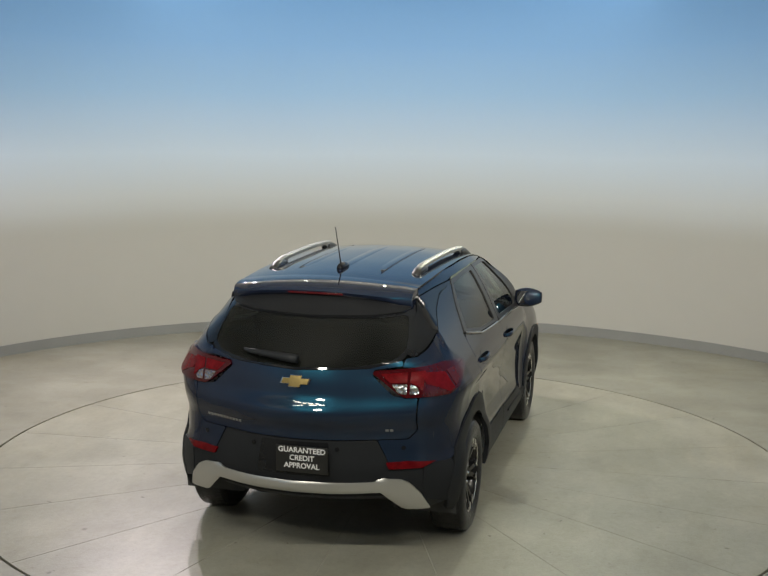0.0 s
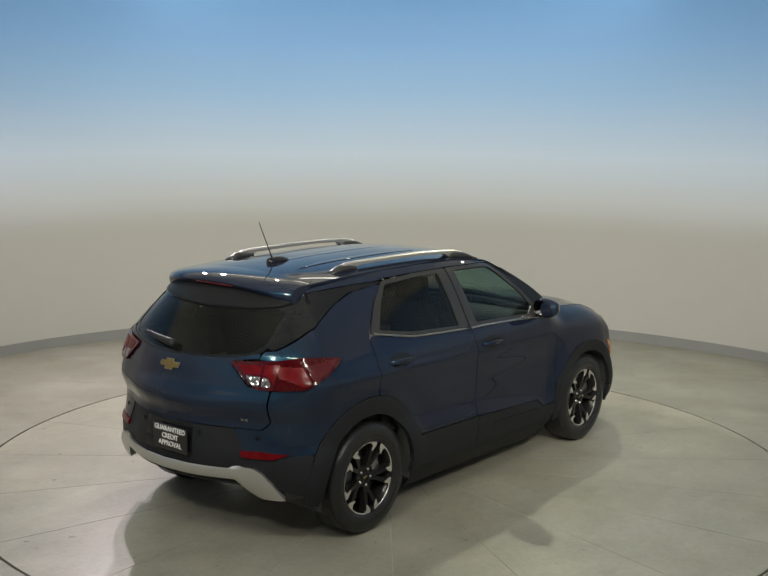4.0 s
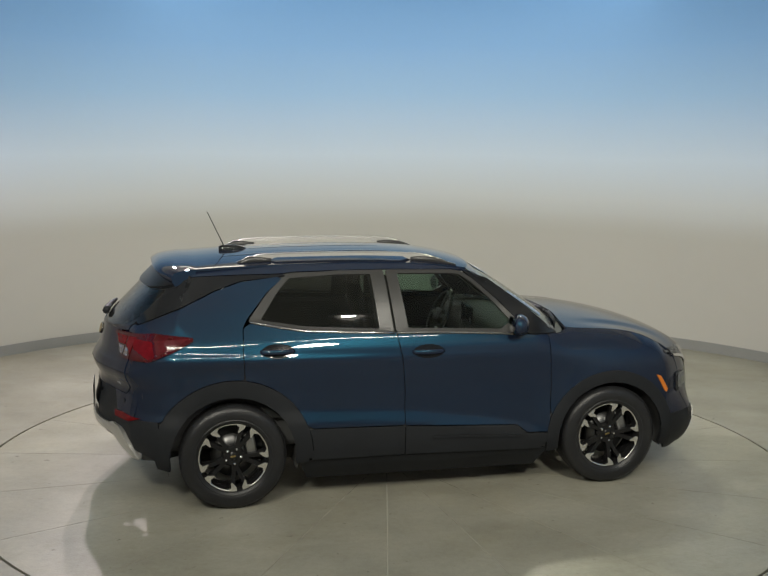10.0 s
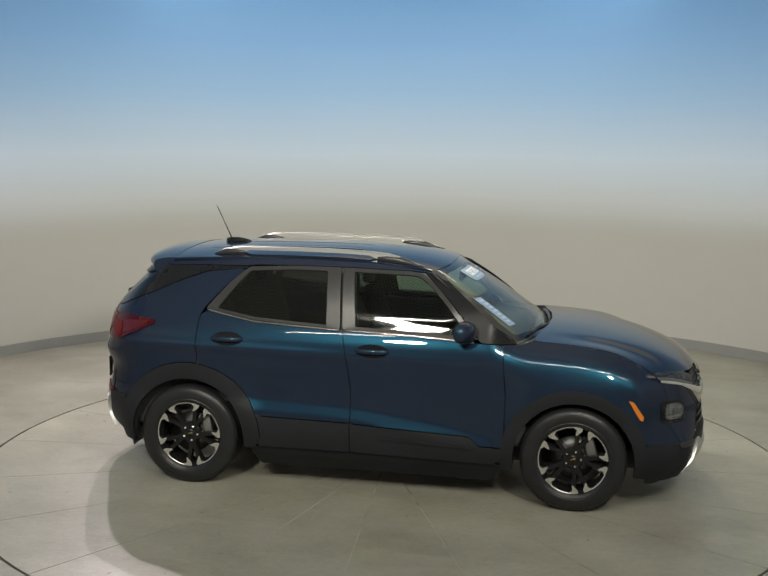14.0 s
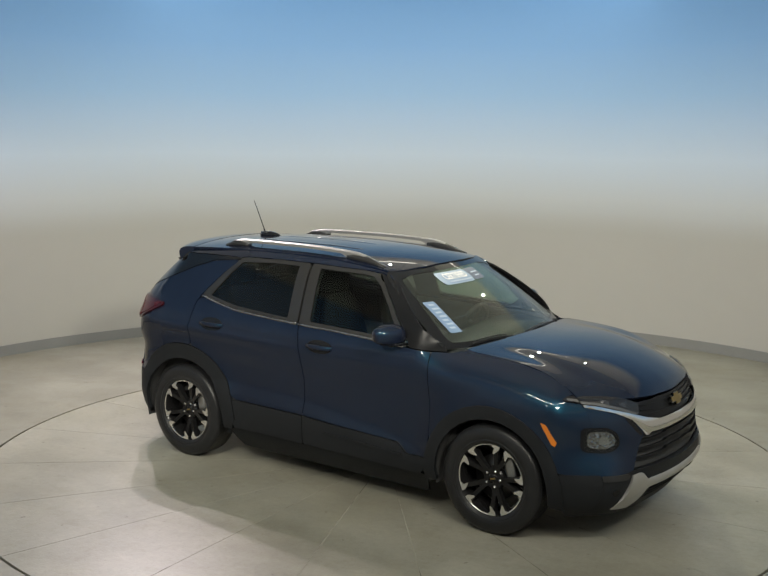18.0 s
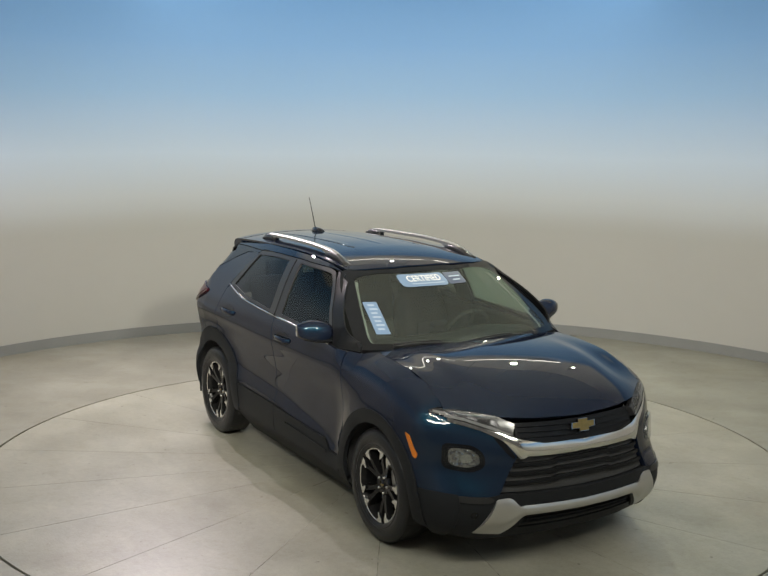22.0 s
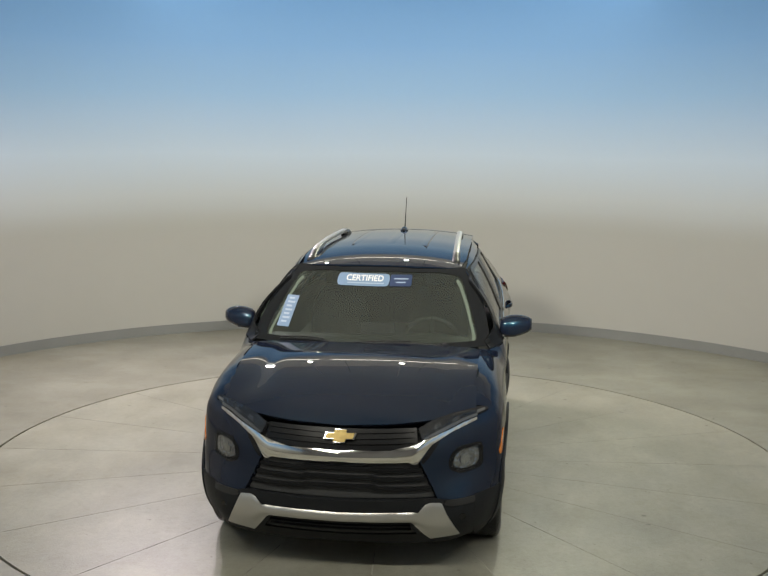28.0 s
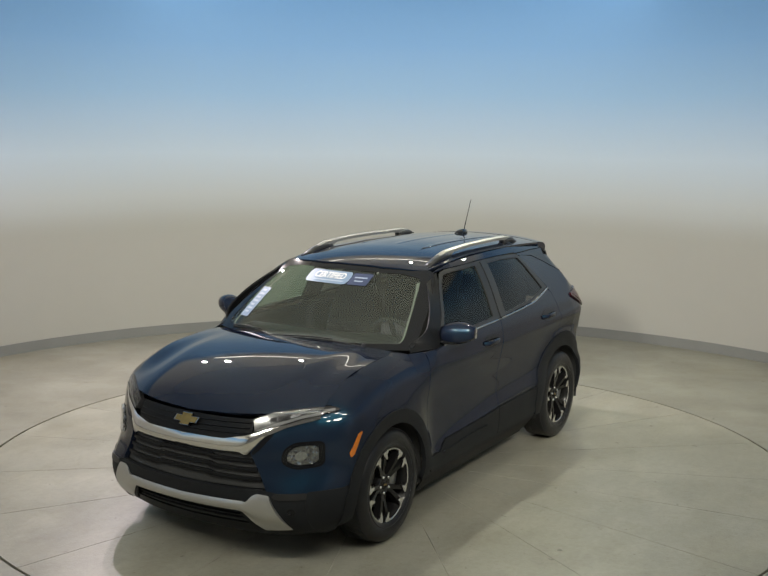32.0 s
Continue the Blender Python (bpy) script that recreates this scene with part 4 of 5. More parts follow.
    tr = panel("tail_lamp_inner", lamprear, tail, BACK, RED_DEEP, car, "red and clear tail lamp on the hatch", step=0.025, out=0.016, thick=0.02, r=0.010)
    panel("brake_lens", mirrored([(0.462, 1.122), (0.515, 1.072), (0.605, 1.070), (0.605, 1.128)], s), tail, BACK, RED_LENS, tr, out=0.019, thick=0.004, r=0.006, step=0.02)
    panel("brake_lens", mirrored([(0.62, 1.072), (0.62, 1.128), (0.690, 1.132), (0.692, 1.020), (0.664, 1.050)], s), tail, BACK, RED_LENS, tr, out=0.019, thick=0.004, r=0.006, step=0.02)
    panel("reverse_lens", mirrored([(0.525, 1.064), (0.565, 1.014), (0.607, 1.008), (0.607, 1.062)], s), tail, BACK, LAMP_GREY, tr, "clear reversing lens", out=0.018, thick=0.004, r=0.006, step=0.015)
    panel("reverse_lens", mirrored([(0.622, 1.062), (0.622, 1.008), (0.668, 1.008), (0.674, 1.020), (0.652, 1.052)], s), tail, BACK, LAMP_GREY, tr, "clear indicator lens", out=0.018, thick=0.004, r=0.006, step=0.015)
    # head lamps
    hl = mirrored([(0.425, 0.862), (0.448, 0.806), (0.47, 0.800), (0.56, 0.833), (0.66, 0.868), (0.735, 0.884), (0.735, 0.924), (0.70, 0.928), (0.66, 0.924), (0.60, 0.920), (0.50, 0.900)], s)
    h = panel("head_lamp", hl, nose, FWD, LAMP_DARK, car, "slim dark upper head lamp", step=0.025, out=0.003, thick=0.03, r=0.004)
    panel("light_blade", mirrored([(0.45, 0.808), (0.47, 0.806), (0.56, 0.838), (0.66, 0.873), (0.735, 0.888), (0.735, 0.901), (0.66, 0.888), (0.55, 0.852)], s), nose, FWD, LAMP_BLADE, h, "pale daytime light blade", out=0.008, thick=0.006, r=0.004, step=0.02)
    for k in (1, 3):
        panel("reflector_cell", mirrored([(0.455 + 0.048 * k, 0.846 + 0.012 * k), (0.46 + 0.048 * k, 0.836 + 0.0125 * k), (0.497 + 0.048 * k, 0.850 + 0.0125 * k), (0.493 + 0.048 * k, 0.872 + 0.010 * k), (0.462 + 0.048 * k, 0.866 + 0.010 * k)], s), nose, FWD, LAMP_SILVER, h, out=0.006, thick=0.003, r=0.003, step=0.02)
    cover = panel("lamp_cover", mirrored([(0.432, 0.860), (0.452, 0.810), (0.47, 0.804), (0.56, 0.836), (0.66, 0.871), (0.735, 0.887), (0.735, 0.921), (0.66, 0.921), (0.50, 0.897)], s), nose, FWD, LENS, h, "clear upper lens", out=0.012, thick=0.0, r=0.006, step=0.03)
    cover.visible_shadow = False
    xo = front(0.728, 0.89)
    hw = panel("head_lamp_wrap", [(xo, 0.882), (xo, 0.920), (1.80, 0.926), (1.762, 0.926), (1.748, 0.913), (1.766, 0.902), (1.81, 0.892)], S, H, LAMP_DARK, car, "head lamp end wrapping onto the wing", step=0.02, out=0.004, thick=0.02, r=0.004)
    panel("light_blade", [(xo, 0.887), (xo, 0.899), (1.81, 0.907), (1.764, 0.916), (1.772, 0.905), (1.81, 0.896)], S, H, LAMP_BLADE, hw, out=0.008, thick=0.005, r=0.003, step=0.02)
    # lower main lamp in its pod
    zoom = lambda poly: [(0.685 + (a - 0.685) * 1.13, 0.668 + (b - 0.668) * 1.13) for a, b in poly]
    pod = mirrored(zoom(fillet([(0.605, 0.700), (0.645, 0.738), (0.762, 0.742), (0.766, 0.615), (0.66, 0.600), (0.60, 0.635)], 0.03)), s)
    m = panel("lower_head_lamp", pod, nose, FWD, BLACK_GLOSS, car, "clear round-cornered lower head lamp", step=0.02, out=0.004, thick=0.03, r=0)
    shrink = lambda poly: [(0.682 + (a - 0.682) * 0.90, 0.672 + (b - 0.672) * 0.88) for a, b in poly]
    bowl = mirrored(zoom(shrink(fillet([(0.618, 0.692), (0.652, 0.725), (0.745, 0.728), (0.748, 0.632), (0.668, 0.616), (0.616, 0.642)], 0.03))), s)
    panel("lamp_bowl", bowl, nose, FWD, LAMP_GREY, m, out=0.009, thick=0.004, r=0, step=0.02)
    panel("lamp_projector", mirrored(arc(0.672, 0.672, 0.026, 0, 350, 14), s), nose, FWD, MIRROR, m, out=0.014, thick=0.006, r=0, step=0.02)
    lens = panel("lens", mirrored(zoom(fillet([(0.61, 0.700), (0.648, 0.732), (0.757, 0.736), (0.760, 0.622), (0.662, 0.607), (0.606, 0.638)], 0.03)), s), nose, FWD, LENS, m, "clear lamp lens", out=0.018, thick=0.012, r=0, step=0.02)
    lens.visible_shadow = False
    # bumper corner, black, front
    bc = edge_x(front, 0.735, 0.195, 0.478) + [(1.782, 0.480), (1.77, 0.44), (1.78, 0.20)]
    panel("bumper_corner", bc, flank(s, 0.735), H, CLAD, car, "grained black bumper corner", step=0.03, out=0.004)
    ledge = mirrored([(0.572, 0.452), (0.585, 0.470), (0.735, 0.472), (0.735, 0.440), (0.62, 0.436), (0.59, 0.440)], s)
    panel("bumper_ledge", ledge, nose, (1, 0, 1), TRIM, car, "satin black ledge over the bumper corner", step=0.02, out=0.011, thick=0.012, r=0.008)
    # bumper corner, rear
    bc = [(-1.795, 0.60), (-1.80, 0.345)] + edge_x(rear, 0.72, 0.395, 0.60)
    panel("bumper_corner", bc, S, H, CLAD, car, "grained black bumper corner", step=0.03, out=0.006)
    return door, rdoor


def window_ring(name, outer, inner, chart, hint, holder):
    """Frame between two outlines."""
    def resample(poly, n):
        poly = fillet(poly, 0.012)
        pts = [Vector(q) for q in poly]
        seg = [(pts[(i + 1) % len(pts)] - pts[i]).length for i in range(len(pts))]
        total, out = sum(seg), []
        i, acc = 0, 0.0
        for k in range(n):
            d = total * k / n
            while acc + seg[i] < d:
                acc += seg[i]
                i += 1
            out.append(pts[i].lerp(pts[(i + 1) % len(pts)], (d - acc) / seg[i]))
        return out
    n = 160
    a = resample(outer, n)
    b0 = resample(inner, n * 2)
    # pair each outer point with the nearest inner one
    bm = bmesh.new()
    hint = Vector(hint)

    def put(q, out):
        e = 0.004
        p = chart(q[0], q[1])
        nn = (chart(q[0] + e, q[1]) - chart(q[0] - e, q[1])).cross(chart(q[0], q[1] + e) - chart(q[0], q[1] - e)).normalized()
        if nn.dot(hint) < 0:
            nn = -nn
        return bm.verts.new(p + nn * out)
    near = [min(b0, key=lambda w: (w - q).length) for q in a]
    rows = []
    for q, w in zip(a, near):
        rows.append([put(q, -0.012), put(q, 0.004), put(w, 0.002), put(w, -0.012)])
    for p, q in zip(rows, rows[1:] + rows[:1]):
        for k in range(3):
            bm.faces.new((p[k], p[k + 1], q[k + 1], q[k]))
    bmesh.ops.remove_doubles(bm, verts=bm.verts, dist=1e-5)
    bmesh.ops.recalc_face_normals(bm, faces=bm.faces)
    f = max(bm.faces, key=lambda f: f.calc_area())
    if f.normal.dot(hint) < 0:
        bmesh.ops.reverse_faces(bm, faces=bm.faces)
    ob = part(name, bm, TRIM, holder, "satin black window frame")
    ob.data.set_sharp_from_angle(angle=radians(40))
    return ob


def car_front(car):
    # bonnet
    edge = [(lip_x(y), y) for y in (0.0, 0.12, 0.25, 0.34, 0.42, 0.50, 0.58, 0.64, 0.69, 0.735)] + [(x, seam(x)[0] - 0.004) for x in (1.74, 1.70, 1.65, 1.6, 1.5, 1.4, 1.25, 1.1)] + [(1.03, 0.70), (1.06, 0.5), (1.11, 0.25), (1.125, 0.0)]
    poly = edge + [(a, -b) for a, b in edge[::-1]][1:-1]
    panel("bonnet", poly, hood, UP, PAINT, car, "blue metallic bonnet", step=0.04, out=0.003, thick=0.02, r=0.02)
    # cowl and screen
    cowl = [(1.135, 0.0), (1.12, 0.25), (1.07, 0.5), (1.0, 0.735), (0.90, 0.735), (0.97, 0.5), (1.01, 0.25), (1.02, 0.0)]
    panel("cowl", cowl + [(a, -b) for a, b in cowl[::-1]][1:-1], lambda a, b: hood(a, b) - Vector((0, 0, 0.028)), UP, CLAD, car, "black plastic scuttle panel", thick=0.03)
    ws = both([(0.0, 1.092), (0.35, 1.092), (0.776, 1.096), (0.776, 1.15), (0.734, 1.30), (0.683, 1.42), (0.638, 1.485), (0.59, 1.520), (0.40, 1.534), (0.0, 1.538)])
    rim = both([(0.0, 1.120), (0.35, 1.120), (0.69, 1.128), (0.695, 1.16), (0.636, 1.32), (0.580, 1.44), (0.552, 1.476), (0.42, 1.496), (0.0, 1.502)])
    ring_panel("screen_frit", ws, rim, screen, (1, 0, 1), BLACK_GLOSS, car)
    g = panel("windscreen", rim, screen, (1, 0, 1), GLASS, car, "clear green-tinted windscreen", out=-0.003, thick=0.0, r=0.03)
    g.visible_shadow = False
    # stickers behind the glass
    def stick(name, y0, y1, z0, z1, mat, label, r):
        pl = fillet([(y0, z0), (y1, z0), (y1, z1), (y0, z1)], r)
        return panel(name, pl, screen, (1, 0, 1), mat, g, label, out=0.0015, thick=0.0, r=0, step=0.05)
    stick("certified_sticker", -0.275, 0.085, 1.418, 1.487, STICKER_BLUE, "pale blue windscreen banner sticker", 0.03)
    stick("navy_sticker", 0.088, 0.235, 1.420, 1.484, STICKER_NAVY, "dark navy windscreen sticker", 0.01)
    lean = lambda y, z: y + 0.028 * ((z - 1.175) / 0.17) - 0.010
    pl = fillet([(lean(-0.622, 1.175), 1.175), (lean(-0.535, 1.175), 1.175), (lean(-0.535, 1.345), 1.345), (lean(-0.622, 1.345), 1.345)], 0.004)
    panel("price_sticker", pl, screen, (1, 0, 1), STICKER_BLUE, g, "pale blue upright windscreen sticker", out=0.0015, thick=0.0, r=0, step=0.05)
    bend = lambda y0, z0: (lambda co: screen(y0 + co.x, z0 + co.y * 0.80) + Vector((0.86, 0, 0.72)) * (0.004 + co.z))
    words("sticker_words", "CERTIFIED", 0.056, None, LETTER_WHITE, g, "white lettering", 0.0005, bend(-0.085, 1.459))
    for y0, y1, z in ((-0.20, 0.05, 1.432), (0.115, 0.21, 1.459), (0.13, 0.195, 1.440)):
        stick("sticker_bar", y0, y1, z - 0.003, z + 0.003, LETTER_PALE, "", 0.001).data.transform(Matrix.Translation((0.003, 0, 0.003)))
    for k in range(7):
        z = 1.195 + 0.021 * k
        stick("sticker_bar", lean(-0.60, z), lean(-0.56, z) + 0.012 * (k % 2), z, z + 0.010, LETTER_PALE, "", 0.001).data.transform(Matrix.Translation((0.003, 0, 0.003)))
    for s in (1, -1):
        panel("inner_pillar_trim", mirrored([(0.690, 1.13), (0.695, 1.16), (0.636, 1.32), (0.580, 1.44), (0.552, 1.476), (0.530, 1.47), (0.562, 1.43), (0.617, 1.32), (0.672, 1.17), (0.665, 1.13)], s), screen, (1, 0, 1), PALE_TRIM, car, "pale inner windscreen pillar trim", out=-0.03, thick=0.0, r=0.01)
    # inside mirror
    part("inside_mirror", box_bm((0.03, 0.24, 0.065), (0.47, 0.02, 1.42), 0.012), DASH, car)
    # wipers
    for ya, yb in ((0.50, -0.08), (-0.10, -0.58)):
        path = [screen(ya + (yb - ya) * t, 1.098 + 0.016 * math.sin(math.pi * t) + 0.008 * t) + Vector((0.012, 0, 0.012)) for t in [k / 8 for k in range(9)]]
        w = part("wiper", tube(path, 0.007, 6), RUBBER, car, "black wiper arm and blade")
        part("wiper_blade", tube([p + Vector((0.0, 0, 0.014)) for p in path[3:]], 0.005, 6), RUBBER, w)
        part("wiper_pivot", lathe([(0.0, 0.02), (0.016, 0.02), (0.022, 0.0)], 12, "z"), CLAD, w).location = path[0]
    # dark core behind the openings
    core = both([(0.0, 0.23), (0.60, 0.24), (0.70, 0.40), (0.70, 0.85), (0.45, 0.86), (0.0, 0.875)])
    panel("grille_core", core, nose, FWD, SHELL, car, step=0.08, out=-0.050, thick=0.02, r=0)
    # blue bumper cheeks
    for s in (1, -1):
        cheek = mirrored([(0.545, 0.474), (0.60, 0.460), (0.722, 0.460), (0.722, 0.84), (0.722, 0.874), (0.66, 0.855), (0.56, 0.818), (0.497, 0.785), (0.437, 0.697), (0.448, 0.672)], s)
        panel("bumper_cheek", cheek, nose, FWD, PAINT, car, "blue bumper cheek", step=0.025, out=0.002, thick=0.03)
        panel("cheek_vane", mirrored([(0.445, 0.690), (0.50, 0.775), (0.55, 0.806), (0.535, 0.775), (0.485, 0.705), (0.455, 0.675)], s), nose, FWD, BLACK_GLOSS, car, out=0.004, thick=0.01, r=0.006, step=0.025)
    up = both([(0.0, 0.752), (0.30, 0.758), (0.42, 0.785), (0.43, 0.80), (0.42, 0.872), (0.25, 0.868), (0.0, 0.866)])
    ug = panel("upper_grille", up, nose, FWD, GRILLE, car, "satin black upper grille strip", out=-0.020, thick=0.02)
    for k in range(3):
        z = 0.782 + 0.028 * k
        panel("grille_slat", both([(0.0, z), (0.41, z + 0.01), (0.41, z + 0.016), (0.0, z + 0.006)]), nose, FWD, GRILLE, ug, out=-0.008, thick=0.012, r=0)
    bar = both([(0.0, 0.750), (0.28, 0.755), (0.40, 0.777), (0.50, 0.812), (0.66, 0.866), (0.735, 0.882), (0.735, 0.873), (0.60, 0.830), (0.50, 0.780), (0.445, 0.705), (0.425, 0.678), (0.405, 0.676), (0.375, 0.692), (0.0, 0.690)])
    panel("chrome_bar", bar, bulged(BAR_MID, BAR_HALF, 0.009), FWD, CHROME, car, "bright chrome grille bar with upswept ends", step=0.014, out=0.006, thick=0.04, r=0.008)
    # lower grille
    lg = both([(0.0, 0.480), (0.535, 0.492), (0.445, 0.672), (0.42, 0.685), (0.0, 0.692)])
    gr = panel("lower_grille", lg, nose, FWD, BLACK_GLOSS, car, "black slatted lower grille", out=-0.035, thick=0.02)
    for k, z in enumerate((0.535, 0.585, 0.635)):
        w = 0.505 - 0.025 * k
        slat = both([(0.0, z + 0.010), (0.17, z + 0.010), (0.20, z), (w, z), (w, z + 0.018), (0.22, z + 0.020), (0.19, z + 0.030), (0.0, z + 0.030)])
        panel("grille_slat", slat, nose, FWD, GRILLE, gr, "satin black grille bar", out=-0.008, thick=0.03, r=0.004, step=0.04)
    panel("grille_mesh", lg, nose, FWD, SHELL, gr, out=-0.030, thick=0.0, step=0.06)
    # lower black apron with skid plate
    ap = both([(0.0, 0.405), (0.45, 0.415), (0.47, 0.462), (0.535, 0.484), (0.60, 0.471), (0.735, 0.474), (0.735, 0.235), (0.60, 0.215), (0.45, 0.24), (0.38, 0.355), (0.0, 0.350)])
    panel("bumper_apron", ap, nose, FWD, CLAD, car, "grained black lower bumper", step=0.03, out=0.004, thick=0.012)
    lip = both([(0.0, 0.478), (0.535, 0.488), (0.49, 0.455), (0.44, 0.412), (0.0, 0.402)])
    panel("apron_shelf", lip, nose, FWD, CLAD, car, "grey-black bumper shelf", out=0.006, thick=0.03)
    sk = both([(0.0, 0.402), (0.438, 0.412), (0.475, 0.452), (0.50, 0.464), (0.562, 0.458), (0.662, 0.256), (0.50, 0.232), (0.395, 0.362), (0.0, 0.358)])
    panel("skid_plate", sk, bulged(Curve((0.0, 0.378), (0.42, 0.384), (0.60, 0.384)), Curve((0.0, 0.026), (0.40, 0.03), (0.5, 0.09)), 0.018), FWD, SILVER, car, "satin silver front skid plate", step=0.014, out=0.006, thick=0.03, r=0.008)
    lo = both([(0.0, 0.23), (0.44, 0.24), (0.38, 0.352), (0.0, 0.348)])
    li = panel("lower_intake", lo, nose, FWD, SHELL, car, "black lower intake", out=-0.030, thick=0.02)
    for z in (0.278, 0.304, 0.330):
        panel("intake_slat", both([(0.0, z), (0.40, z + 0.004), (0.40, z + 0.012), (0.0, z + 0.008)]), nose, FWD, CLAD, li, out=-0.012, thick=0.015, r=0)
    panel("front_lip", both([(0.0, 0.235), (0.46, 0.245), (0.74, 0.25), (0.74, 0.178), (0.56, 0.170), (0.0, 0.180)]), nose, FWD, CLAD, car, "black front air lip", out=-0.02, thick=0.05)
    for s in (1, -1):
        panel("fog_lamp", mirrored(arc(0.675, 0.372, 0.018, 0, 340, 12), s), nose, FWD, BLACK_GLOSS, car, "small round sensor lamp", out=0.006, thick=0.01, r=0, step=0.02)
    badge(car, nose, FWD, 0.822, 1)


def ring_panel(name, outer, inner, chart, hint, mat, parent):
    bm = bmesh.new()

    def resample(poly):
        poly = fillet(poly, 0.03)
        pts = [Vector(q) for q in poly]
        out = []
        for i, p in enumerate(pts):
            q = pts[(i + 1) % len(pts)]
            m = max(1, int((q - p).length / 0.02))
            out += [p.lerp(q, j / m) for j in range(m)]
        return out
    a, b = resample(outer), resample(inner)
    rows = []
    for q in a:
        w = min(b, key=lambda v: (v - q).length)
        rows.append([bm.verts.new(chart(*q)), bm.verts.new(chart(*(q * 0.5 + w * 0.5))), bm.verts.new(chart(*w))])
    for p, q in zip(rows, rows[1:] + rows[:1]):
        for k in range(2):
            bm.faces.new((p[k], p[k + 1], q[k + 1], q[k]))
    bmesh.ops.remove_doubles(bm, verts=bm.verts, dist=1e-5)
    bmesh.ops.recalc_face_normals(bm, faces=bm.faces)
    if sum(f.normal.dot(Vector(hint)) * f.calc_area() for f in bm.faces) < 0:
        bmesh.ops.reverse_faces(bm, faces=bm.faces)
    return part(name, bm, mat, parent)


def badge(car, chart, hint, z, s):
    """Plain gold badge: a slanted bar with a taller middle and a bright rim."""
    def shape(k):
        return [(-0.088 * k, z - 0.016 * k), (-0.030, z - 0.016 * k), (-0.034, z - 0.033 * k), (0.030, z - 0.033 * k), (0.034, z - 0.016 * k),
                (0.080 * k, z - 0.016 * k), (0.092 * k, z + 0.016 * k), (0.034, z + 0.016 * k), (0.038, z + 0.033 * k), (-0.026, z + 0.033 * k), (-0.030, z + 0.016 * k), (-0.076 * k, z + 0.016 * k)]
    b = panel("badge", [(s * a, q) for a, q in shape(1.0)], chart, hint, DARK_CHROME, car, "gold badge with a bright silver rim", out=0.012, thick=0.02, r=0, step=0.05)
    panel("badge_face", [(s * a, q) for a, q in shape(0.90)], chart, hint, GOLD, b, out=0.015, thick=0.006, r=0, step=0.05)


